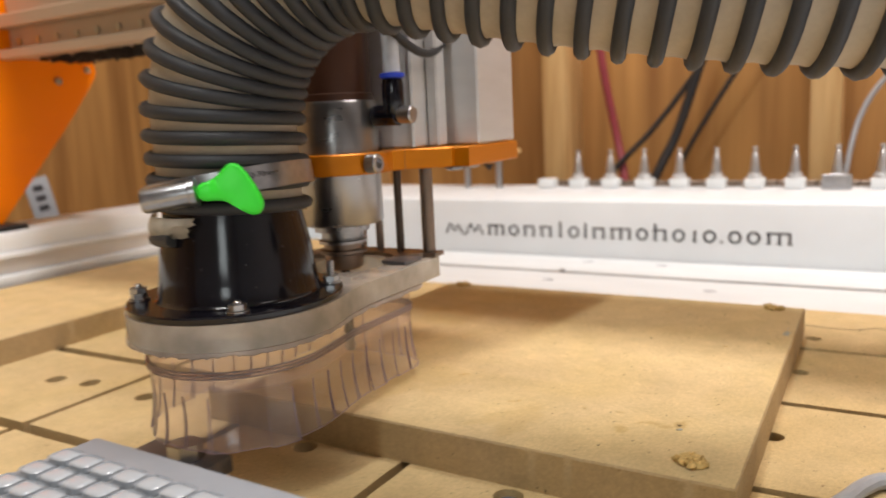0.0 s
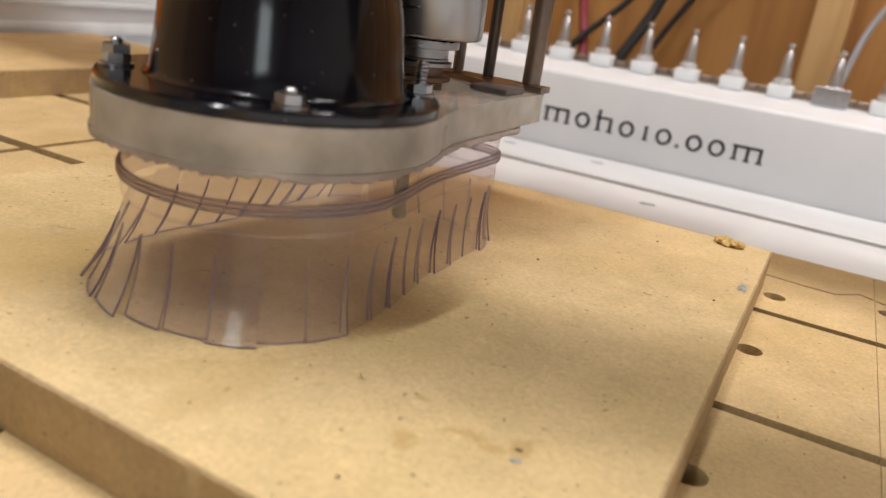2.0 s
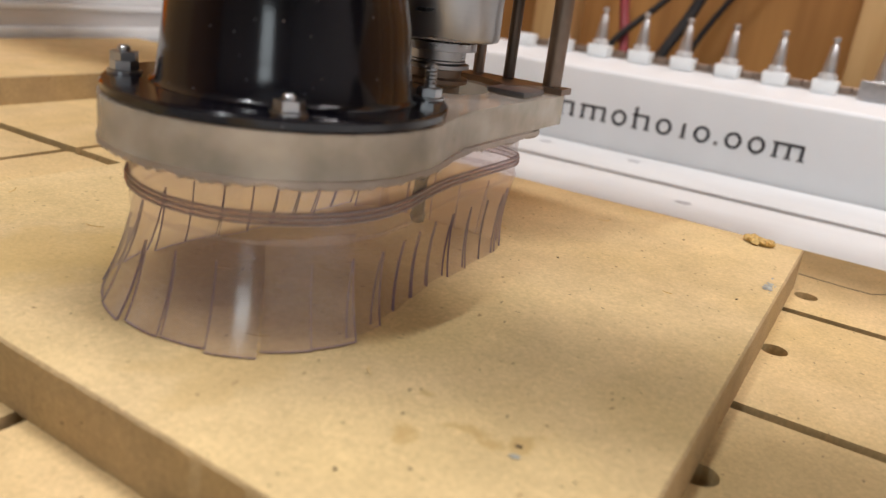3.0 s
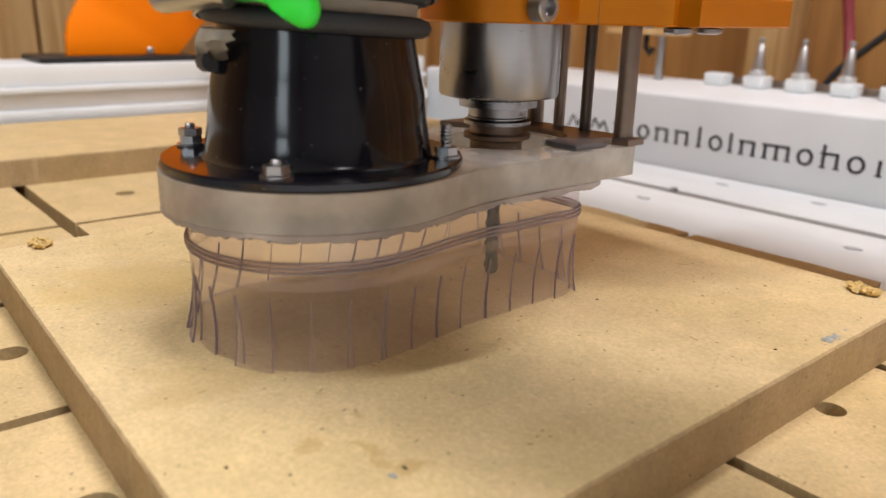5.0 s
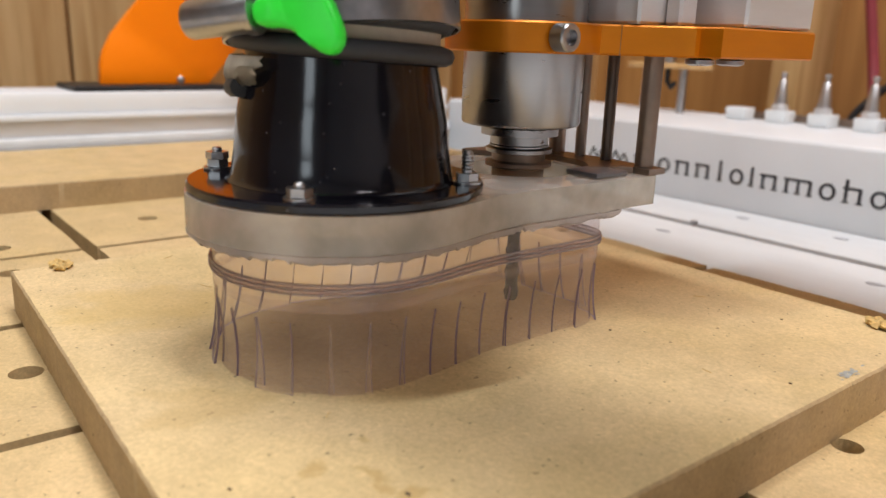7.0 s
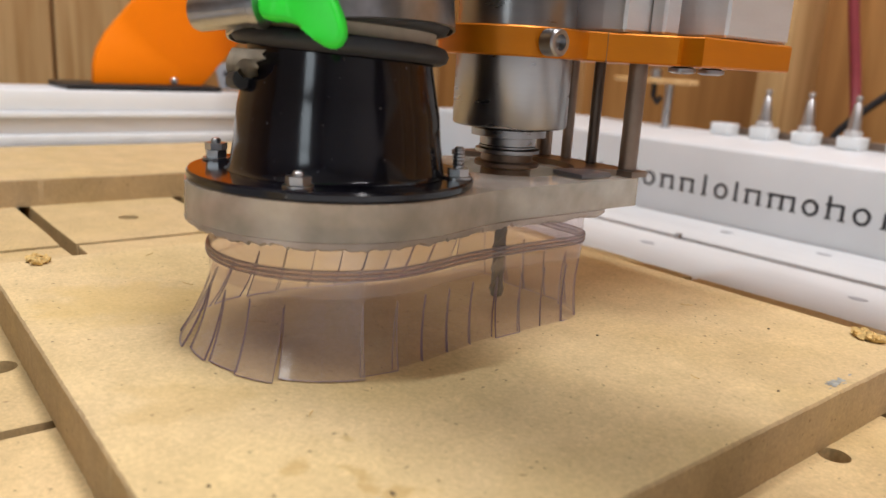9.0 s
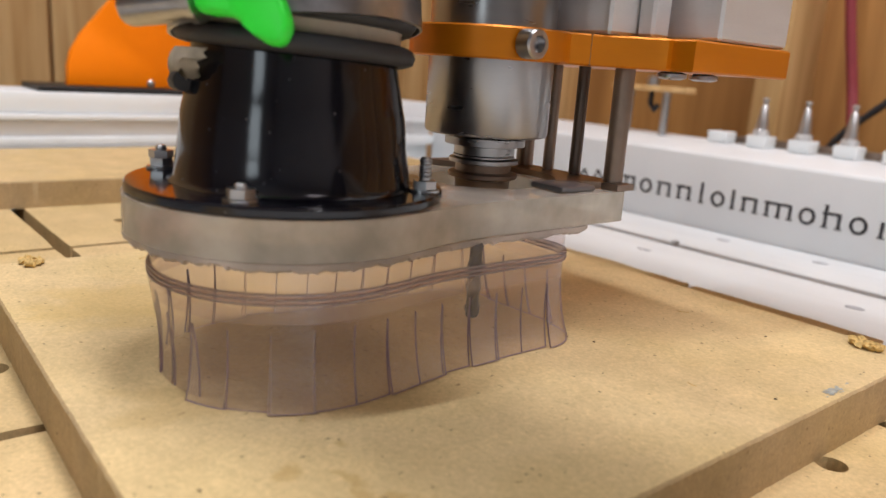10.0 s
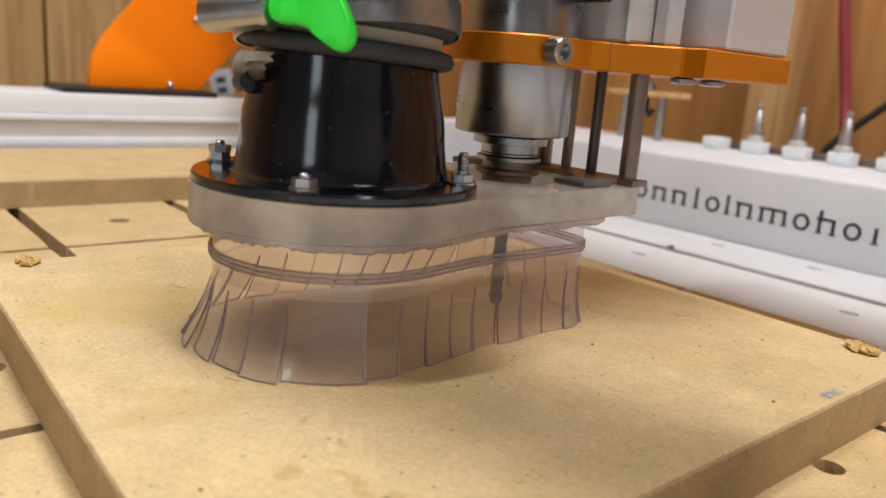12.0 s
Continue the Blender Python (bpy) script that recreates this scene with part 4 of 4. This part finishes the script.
bmesh.ops.bevel(bm, geom=[e for e in bm.edges if len(e.link_faces) == 2 and abs(e.verts[0].co.z - e.verts[1].co.z) < 1e-6 and e.calc_face_angle(0) > 1.0], offset=0.0006, segments=1, affect="EDGES")
clampo = part("spindle_clamp", bm, ANODISED, spindle, "orange anodised aluminium spindle clamp")
part("clamp_slit", box(bmesh.new(), 0.0294, 0.0302, 0.0940, 0.0947, 0.1136, 0.1237), BROWN, clampo)
bm = lathe(bmesh.new(), [(0.0030, 0.027), (0.0046, 0.0270), (0.0046, 0.0322), (0.0041, 0.0328), (0.0026, 0.0328), (0.0026, 0.0300)], (0, 0.0668, 0.1187), 24, "x")
part("clamp_screw", bm, ZINC, clampo, "zinc socket head screw")
for sx_, sy_ in ((0.044, 0.121), (0.044, 0.140), (-0.044, 0.121), (-0.044, 0.140)):
    part("screw", lathe(bmesh.new(), [(0.0032, 0.1134), (0.0050, 0.1128), (0.0050, 0.1115), (0.0030, 0.1108)], (sx_, sy_, 0), 20), ZINC, clampo)
part("mount_block", box(bmesh.new(), -0.034, 0.034, 0.098, 0.126, 0.1242, 0.34, 0.001, 1), ALU, spindle, "grey aluminium spindle mount")
part("mount_rib", box(bmesh.new(), 0.0342, 0.041, 0.1115, 0.121, 0.1242, 0.34, 0.001, 1), ALU, spindle)
part("carriage_plate", box(bmesh.new(), -0.057, 0.057, 0.1262, 0.1705, 0.1242, 0.34, 0.001, 1), ALU, spindle, "pale aluminium carriage plate")
fit_ = part("air_fitting", lathe(bmesh.new(), [(0.0044, 0.1400), (0.0054, 0.142), (0.0054, 0.156), (0.0048, 0.1585)], (0.0335, SY + 0.004, 0), 24), BLACK, spindle, "black push-in air fitting")
part("release_ring", lathe(bmesh.new(), [(0.0048, 0.1586), (0.0062, 0.159), (0.0062, 0.161), (0.0042, 0.1615)], (0.0335, SY + 0.004, 0), 24), BLUE, fit_, "blue release collar")
part("elbow", lathe(bmesh.new(), [(0.0052, 0.0225), (0.0052, 0.036), (0.0040, 0.0365)], (0, SY + 0.004, 0.1412), 20, "x"), BLACK, fit_)
part("plug", lathe(bmesh.new(), [(0.0035, 0.0366), (0.0043, 0.0372), (0.0043, 0.0440), (0.0035, 0.0446)], (0, SY + 0.004, 0.1412), 12, "x"), ZINC, fit_)
part("air_tube", sweep(bmesh.new(), [(0.0335, SY + 0.004, 0.1616), (0.0335, SY + 0.004, 0.18), (0.034, SY + 0.008, 0.215), (0.034, SY + 0.02, 0.26)], 0.0042, 12), CLEAR_TUBE, spindle, "milky plastic air tube")
loop_ = [(0.036 + 0.004 * math.sin(f * 3), SY - 0.005 + 0.062 * f, 0.1845 - 0.0135 * math.sin(math.pi * f)) for f in [i / 14 for i in range(15)]]
part("sensor_cable", sweep(bmesh.new(), loop_, 0.0022, 10), CABLE, spindle, "black looped sensor cable")

# ---- ribbed hose ----
hose = thing("dust_hose", (0, 0, 0), "ribbed dusty dust collection hose with dark spiral", "hose")


def hose_axis():
    pts = [Vector((0.001, 0.0012, z)) for z in (0.1103, 0.122, 0.134, 0.147)]
    rb, n = 0.066, 16
    ux = Vector((0.975, 0.22, 0))
    for i in range(1, n + 1):
        a = math.pi / 2 * i / n
        pts.append(Vector((0.001, 0.0012, 0.147)) + ux * (rb * (1 - math.cos(a))) + Vector((0, 0, rb * math.sin(a))))
    p = pts[-1]
    for i in range(1, 22):
        s = i * 0.016
        pts.append(p + ux * s + Vector((0, 0, -0.05 * s - 0.20 * s * s - 0.0145 * math.sin(math.pi * min(1.0, s / 0.32)))))
    return pts


AX = hose_axis()
ALEN = [0.0]
for a, b in zip(AX, AX[1:]):
    ALEN.append(ALEN[-1] + (b - a).length)


def on_axis(s):
    s = min(max(s, 0.0), ALEN[-1] - 1e-6)
    k = max(i for i in range(len(ALEN) - 1) if ALEN[i] <= s)
    f = (s - ALEN[k]) / (ALEN[k + 1] - ALEN[k])
    p = AX[k].lerp(AX[k + 1], f)
    d0 = (AX[k + 1] - AX[max(0, k - 1)]).normalized()
    d1 = (AX[min(len(AX) - 1, k + 2)] - AX[k]).normalized()
    d = d0.lerp(d1, f).normalized()
    side = Vector((-0.22, 0.975, 0))
    up_ = side.cross(d).normalized()
    return p, side, up_


def turns_at(s):
    """Turns of the spiral up to s: tight where the hose is pushed together, wider beyond the bend."""
    a, b = 0.0090, 0.0126
    if s < 0.10:
        return s / a
    if s < 0.16:
        return 0.10 / a + (s - 0.10) / (0.5 * (a + b))
    return 0.10 / a + 0.06 / (0.5 * (a + b)) + (s - 0.16) / b


bm = bmesh.new()
rws = []
for i in range(300):
    row = []
    for k in range(40):
        # the lower end is cut along the spiral
        s = max(ALEN[-1] * i / 299, 0.0090 * k / 40)
        p, sd, u = on_axis(s)
        a = 2 * math.pi * k / 40
        ph = (turns_at(s) - k / 40) % 1
        r = 0.0303 - 0.0008 * math.sin(math.pi * ph) ** 2
        row.append(bm.verts.new(p + sd * (r * math.cos(a)) + u * (r * math.sin(a))))
    rws.append(row)
for a, b in zip(rws, rws[1:]):
    for k in range(40):
        bm.faces.new((a[k], a[(k + 1) % 40], b[(k + 1) % 40], b[k]))
part("hose_wall", bm, WEB, hose, "dusty translucent hose wall", 60)
bm = bmesh.new()
pts = []
s = 0.0
while s < ALEN[-1]:
    a = 2 * math.pi * turns_at(s)
    p, sd, u = on_axis(s)
    pts.append(p + sd * (0.0312 * math.cos(a)) + u * (0.0312 * math.sin(a)))
    s += 0.0004
sweep(bm, pts, 0.0028, 8)
part("spiral_rib", bm, RUBBER, hose, "dark grey rubber spiral rib", 60)
# torn end of the hose wall: a ragged rag over the loose end of the spiral
bm = bmesh.new()
n = 44
rws = []
for j in range(7):
    f = j / 6
    row = []
    for i in range(n):
        g = i / (n - 1)
        rag = 5.0 * noise.noise((f * 5.0, 4.0, 1.0)) + 3.0 * noise.noise((f * 14.0, 2.0, 6.0))
        a = math.radians(206 + (82 + rag - 7 * f) * g)
        drop = 0.0118 - 0.0045 * max(0.0, g - 0.45) / 0.55 + 0.0016 * noise.noise((g * 9, 1, 1)) + 0.0012 * noise.noise((g * 31, 5, 1))
        r = 0.0312 + 0.0037 * math.sin(math.pi * min(1, 0.15 + f * 0.8)) * (1 - 0.55 * max(0.0, g - 0.6) / 0.4) + 0.0005 * noise.noise((g * 12, f * 5, 3))
        row.append(bm.verts.new((0.001 + r * math.cos(a), 0.0012 + r * math.sin(a), 0.1108 - drop * f)))
    rws.append(row)
for a_, b_ in zip(rws, rws[1:]):
    for i in range(n - 1):
        bm.faces.new((a_[i], a_[i + 1], b_[i + 1], b_[i]))
bmesh.ops.solidify(bm, geom=bm.faces[:], thickness=0.0006)
part("torn_flap", bm, RAG, hose, "torn greyish flap of hose wall")
part("rib_end", sweep(bmesh.new(), [(0.001 + 0.0322 * math.cos(math.radians(a)), 0.0012 + 0.0322 * math.sin(math.radians(a)), 0.1000 + 0.00003 * (a - 200)) for a in range(170, 272, 6)], 0.0029, 10), RUBBER, hose, "loose end of the rubber rib")

# ---- hose clamp ----
clamp = thing("hose_clamp", (0, 0, 0), "steel hose clamp with a bright green wing screw", "hose clamp")
bm = bmesh.new()
rws = []
for z in (0.1192, 0.1194, 0.1288, 0.1290):
    r = 0.0352 if z in (0.1194, 0.1288) else 0.0344
    rws.append([bm.verts.new((r * math.cos(2 * math.pi * i / 72), r * math.sin(2 * math.pi * i / 72), z)) for i in range(72)])
for a, b in zip(rws, rws[1:]):
    for i in range(72):
        bm.faces.new((a[i], a[(i + 1) % 72], b[(i + 1) % 72], b[i]))
part("band", bm, ZINC, clamp, "shiny steel band")
WA = radians(-54)
cw, sw = math.cos(WA), math.sin(WA)
def around(x, y, z):
    """x along the tangent to the right, y outward, z up, at the screw."""
    return Vector((cw * (0.0354 + y) - sw * x, sw * (0.0354 + y) + cw * x, z - 0.0014))


bm = lathe(bmesh.new(), [(0.0046, -0.026), (0.0050, -0.025), (0.0050, -0.0085), (0.0056, -0.0080), (0.0056, -0.0060), (0.0040, -0.0055)], (0, 0, 0), 24, "x")
for v in bm.verts:
    v.co = around(v.co.x, 0.004 + v.co.y, 0.1240 + v.co.z)
part("screw_housing", bm, ZINC, clamp)
bm = bmesh.new()
wing = [(-0.0060, 0.0035), (0.0015, 0.0042), (0.006, 0.0085), (0.0095, 0.0100), (0.0132, 0.0080), (0.0185, -0.0040), (0.0190, -0.0095), (0.0165, -0.0130), (0.0125, -0.0125), (0.0085, -0.0085), (0.0035, -0.0045), (-0.0060, -0.0038)]
for _ in range(2):
    wing = [(a[0] * (1 - f) + b[0] * f, a[1] * (1 - f) + b[1] * f) for a, b in zip(wing, wing[1:] + wing[:1]) for f in (0.25, 0.75)]
wing = [(x * 0.94, y * 0.92 - 0.0006) for x, y in wing]
slab(bm, wing, -0.0024, 0.0024)
bmesh.ops.bevel(bm, geom=[e for e in bm.edges if len(e.link_faces) == 2 and e.calc_face_angle(0) > 0.9], offset=0.0015, segments=4, profile=0.5, affect="EDGES")
for v in bm.verts:
    v.co = around(v.co.x, 0.005 + v.co.z * (1.0 + 0.5 * (v.co.x < 0.002)), 0.1240 + v.co.y)
part("wing_screw", bm, GREEN, clamp, "bright green plastic wing screw")
# stamped size on the band
fc = bpy.data.curves.new("stamp", "FONT")
fc.body, fc.size, fc.align_x = "50-70mm", 0.0031, "CENTER"
tmp = bpy.data.objects.new("stamp", fc)
scene.collection.objects.link(tmp)
me = bpy.data.meshes.new_from_object(tmp.evaluated_get(bpy.context.evaluated_depsgraph_get()))
bpy.data.objects.remove(tmp)
for v in me.vertices:
    a = radians(-24) + v.co.x / 0.0354
    v.co = Vector((0.0354 * math.cos(a), 0.0354 * math.sin(a), 0.1243 + v.co.y))
me.materials.append(INK)
st_ = new("stamped_size", me)
st_.parent = clamp
LEAN = Matrix.Translation((0.001, 0.0012, 0.121)) @ Matrix.Rotation(radians(-14), 4, Vector((-0.55, 0.83, 0))) @ Matrix.Rotation(radians(-8), 4, Vector((math.cos(radians(-26)), math.sin(radians(-26)), 0))) @ Matrix.Translation((0, 0, -0.124))
for ob in clamp.children:
    ob.data.transform(LEAN)

# ---- small things on the bed ----
def crumb(x, y, z, r, seed):
    bm = bmesh.new()
    rnd = random.Random(seed)
    for i in range(46):
        a, d = rnd.uniform(0, 6.28), r * rnd.uniform(0.15, 1.0) ** 0.8
        cx_, cy_ = d * math.cos(a), d * 0.75 * math.sin(a)
        s = rnd.uniform(0.0006, 0.0016)
        q = bmesh.ops.create_icosphere(bm, subdivisions=1, radius=s)
        for v in q["verts"]:
            v.co = Vector((v.co.x * rnd.uniform(0.8, 1.8) + cx_, v.co.y * rnd.uniform(0.8, 1.8) + cy_, v.co.z * 0.8 + rnd.uniform(0.0004, 0.0022)))
    return solo("sawdust_clump", bm, CRUMB, "clump of torn wood fibre round a screw hole", "sawdust", "fibre clumps", loc=(x, y, z), smooth=60)


for i, (x, y) in enumerate(((-0.017, -0.0085), (-0.018, -0.252), (-0.2565, -0.2415), (-0.2450, -0.0085))):
    crumb(x, y, 0.018, 0.0058, i)

def fleck(name, x, y, z, a, b, turn, mat, label):
    bm = bmesh.new()
    pts = []
    for i in range(14):
        t_ = 2 * math.pi * i / 14
        r = 1 + 0.25 * noise.noise((math.cos(t_) * 2 + x * 90, math.sin(t_) * 2, y * 90))
        pts.append((a * r * math.cos(t_), b * r * math.sin(t_)))
    slab(bm, pts, 0.0001, 0.0004)
    ob = solo(name, bm, mat, label, "mark", loc=(x, y, z), smooth=0)
    ob.rotation_euler = (0, 0, turn)
    return ob


rk = random.Random(11)
bm = bmesh.new()
for i in range(26):
    q = bmesh.ops.create_circle(bm, cap_ends=True, segments=7, radius=rk.uniform(0.0003, 0.0009))
    ox, oy = rk.gauss(0, 0.0008), rk.gauss(0, 0.0030)
    for v in q["verts"]:
        v.co = Vector((v.co.x * rk.uniform(0.5, 1.2) + ox, v.co.y * rk.uniform(1.0, 2.4) + oy, 0.00015 + i * 0.000004))
solo("ink_smear", bm, BLUEINK, "faded blue ink smear on the board edge", "mark", loc=(-0.0042, -0.0635, 0.018), smooth=0)
fleck("ink_spot", -0.029, -0.2225, 0.018, 0.0012, 0.0007, 0.4, BLUEINK, "tiny faded blue ink spot on the board")
fleck("dent", -0.030, -0.2185, 0.018, 0.0008, 0.0004, 0.2, STAINMAT, "small dark dent in the board face")
for fx, fy in ((-0.0545, -0.262 + 0.012), (-0.073, -0.0985), (-0.0435, -0.0335), (-0.011, -0.0875)):
    fleck("dent", fx, fy, 0.018, 0.0005, 0.0003, 0.7, STAINMAT, "small dark dent in the board face")
for fx, fy in ((-0.156, 0.262), (-0.245, 0.17), (-0.235, 0.262), (-0.09, 0.166)):
    fleck("screw_cover", fx, fy, -0.0144 if fy < 0.2 else -0.0134, 0.0055, 0.0030, 0.1, GREY_PAINT, "small oval mark on the white bed strip")
solo("loose_nut", hexnut(bmesh.new(), 0, 0, 0, 0.003, 0.003), ZINC, "small bright nut in the bed slot", "nut", loc=(-0.246, 0.2108, -0.0145))
for ln in ([(-0.001, 0.024), (0.016, 0.022), (0.030, 0.022), (0.040, 0.032), (0.0455, 0.029)], [(0.0468, 0.028), (0.051, 0.026), (0.065, 0.015)]):
    solo("crack", sweep(bmesh.new(), [(x, y, 0.00005 + 0.00001 * i) for i, (x, y) in enumerate(ln)], 0.0003, 5), STAINMAT, "dark hairline crack across the spoilboard", "mark", smooth=0)
# no hollow here: a flat dark patch paints the recess's shade
fleck("shallow_recess", 0.0562, 0.0145, 0.0, 0.0085, 0.0046, 0.25, MDF_SHADE, "flat dark patch painting the shade of a shallow round recess in the spoilboard edge")
cable("grey_cable", [(0.016, -0.262, 0.0035), (0.026, -0.243, 0.0035), (0.033, -0.228, 0.0035), (0.038, -0.216, 0.0035), (0.045, -0.207, 0.0035), (0.060, -0.204, 0.0035), (0.085, -0.214, 0.0035)], 0.0032, GREY_PAINT, "thin grey cable curled on the spoilboard")
# fibres lying on the board
rnd = random.Random(5)
for i in range(9):
    x, y, a = rnd.uniform(-0.25, -0.02), rnd.uniform(-0.25, -0.02), rnd.uniform(0, 6.28)
    l = rnd.uniform(0.003, 0.007)
    pts = [(x + l * f * math.cos(a + 0.5 * f), y + l * f * math.sin(a + 0.5 * f), 0.0184) for f in (0, 0.33, 0.66, 1)]
    solo("wood_fibre", sweep(bmesh.new(), pts, 0.00012, 5), CRUMB, "loose wood fibre on the board face", "fibre", "loose fibres")

insert = thing("threaded_insert", (-0.0849, -0.2716, 0), "steel threaded insert sunk in a spoilboard hole", "insert")
part("sleeve", lathe(bmesh.new(), [(0.0030, -0.0165), (0.0030, -0.0030), (0.0044, -0.0024), (0.0050, -0.0030), (0.0050, -0.0165)], seg=28), GALV, insert)

# grey keypad on a holding bracket at the near corner
pad = thing("keypad", (-0.2243, -0.3509, 0.0), "grey keypad box with rows of glossy raised keys", "keypad")
bm = bmesh.new()
box(bm, 0.0, 0.16, -0.12, 0.0, 0.0006, 0.0335, 0.002, 2)
part("case", bm, PADGREY, pad)
part("key_recess", box(bmesh.new(), 0.005, 0.152, -0.114, -0.0145, 0.0334, 0.0339, 0.0002, 1), DARKGREY, pad, "dark recessed key field")
for r in range(9):
    for c in range(12):
        bm = bmesh.new()
        box(bm, 0.0062 + c * 0.0121, 0.0171 + c * 0.0121, -0.0246 - r * 0.0109, -0.0158 - r * 0.0109, 0.0339, 0.0366, 0.0024, 4)
        part("key", bm, KEYMAT, pad)
pad.rotation_euler = (0, 0, radians(-2))
brk = thing("hold_down_clamp", (-0.232, -0.318, 0), "dark steel hold-down clamp bolted to the spoilboard", "clamp")
part("bar", box(bmesh.new(), -0.012, 0.034, -0.011, 0.011, 0.004, 0.012, 0.0012, 2), GALV, brk)
part("heel", box(bmesh.new(), -0.012, 0.0, -0.011, 0.011, 0.0002, 0.0039), GALV, brk)
part("bolt_head", hexnut(bmesh.new(), 0.018, 0, 0.0121, 0.019, 0.0075), ZINC, brk)

# ---- what moves ----
BASE = (-0.126, -0.1995)
TRACK = [(0.0, -0.0768, -0.0910, 0.0051), (0.5, -0.0325, -0.0474, 0.0056), (1.0, -0.0004, 0.0080, 0.0052), (1.5, -0.0005, 0.0078, 0.0034), (2.0, -0.0014, 0.0123, 0.0031), (2.5, 0.0007, 0.0030, 0.0030),
         (4.5, 0.0008, 0.0136, 0.0003), (5.0, 0.0104, 0.0102, 0.0002), (5.5, 0.0, 0.0, 0.0), (6.0, -0.0102, 0.0114, 0.0003), (6.5, 0.0013, 0.0176, 0.0002), (7.0, 0.0112, 0.0130, 0.0006),
         (9.0, 0.0017, 0.0212, -0.0003), (9.5, 0.0129, 0.0160, -0.0003), (10.0, 0.0120, 0.0011, -0.0004), (10.5, -0.0017, -0.0037, -0.0004), (11.0, -0.0140, 0.0077, 0.0), (11.5, -0.0100, 0.0219, -0.0004), (12.0, 0.0015, 0.0241, -0.0004)]


PLUNGE = [(0.0, 0.0059), (0.5, 0.0050), (1.0, 0.0046), (1.5, 0.0008), (2.0, 0.0), (12.0, 0.0)]


def lerp_rows(rows, t):
    for a, b in zip(rows, rows[1:]):
        if t <= b[0]:
            f = (t - a[0]) / (b[0] - a[0])
            return [p + (q - p) * f for p, q in zip(a[1:], b[1:])]
    return list(rows[-1][1:])


def spiral(t):
    """The cutter's outward spiral, clockwise seen from above."""
    turn = lerp_rows([(2.5, -1.45), (3.0, -1.0), (4.5, 0.0), (6.5, 1.0), (9.0, 2.0), (12.0, 3.0)], t)[0]
    r = max(0.0, 0.0055 + 0.0033 * turn)
    return r * math.sin(2 * math.pi * turn), 0.0085 + r * math.cos(2 * math.pi * turn)


def offset(t):
    if t <= 2.5:
        return lerp_rows(TRACK, t)
    rest = [(t_, x - spiral(t_)[0], y - spiral(t_)[1], z) for t_, x, y, z in TRACK if t_ >= 2.5]
    dx, dy, dz = lerp_rows(rest, t)
    sx, sy = spiral(t)
    return [sx + dx, sy + dy, dz]


STEPS = [i * 0.5 for i in range(5)] + [2.5 + i * 0.25 for i in range(39)]


def motions():
    rows = []
    grows = []
    for t in STEPS:
        x, y, z = offset(t)
        rows.append((t, pose(BASE[0] + x, BASE[1] + y, z)))
        grows.append((t, pose(0, y, 0)))
    for ob in (shoe, hose, clamp):
        walk(ob, rows)
    # the spindle plunges through the shoe as it nears the board
    walk(spindle, [(t, m @ Matrix.Translation((0, 0, lerp_rows(PLUNGE, t)[0]))) for t, m in rows])
    walk(gantry, grows)
    drag = []
    press = {1.0: 3, 1.25: 6, 1.5: 8, 1.75: 8, 2.0: 8, 2.25: 6, 2.5: 3, 4.25: 8, 4.5: 8, 4.75: 7, 5.5: -3, 6.5: 5, 8.75: 6, 9.0: 7, 9.25: -1, 9.5: -4, 11.5: 4, 11.75: 8, 12.0: 10}
    for t in [i * 0.25 for i in range(49)]:
        a, b = offset(max(0, t - 0.28)), offset(max(0.05, t))
        v = Vector((b[0] - a[0], b[1] - a[1], 0))
        lift = min(1.0, max(0.0, (t - 0.6) / 0.6))
        v = v.normalized() if v.length > 1e-5 else v
        early = {1.0: (0.4, 0.0), 1.25: (0.55, 0.0), 1.5: (0.85, 0.0), 1.75: (0.85, 0.0), 2.0: (0.85, 0.0), 2.25: (0.65, 0.05), 2.5: (0.25, 0.1)}.get(t)
        v = v * 0.7 + Vector((0.1, 0.2, 0))
        if early:
            v = Vector((*early, 0))
        drag.append((t, v * lift, press.get(t, -1.0) - 3.5, lift, offset(t)[2]))
    for k, (ob, hinge, nn, low) in enumerate(STRIPS):
        side = Vector((0, 0, 1)).cross(nn).normalized()
        srows = []
        for t, v, out, lift, high in drag:
            ang = -v.dot(nn) * 17 + out + 2.0 * math.sin(k * 2.4) + (3.0 if nn.x > 0.5 and nn.y < -0.15 else -3.0 if nn.y < -0.8 else 0.0)
            ang = max(-15.0, ang)
            turn = Matrix.Rotation(radians(-ang), 4, side)
            drop = lift * (HINGE + high - 0.0185 - low * math.cos(radians(ang)) + 0.0040 * math.sin(radians(max(0.0, ang))))
            srows.append((t, Matrix.Translation(hinge - Vector((0, 0, drop))) @ turn))
        walk(ob, srows)


motions()
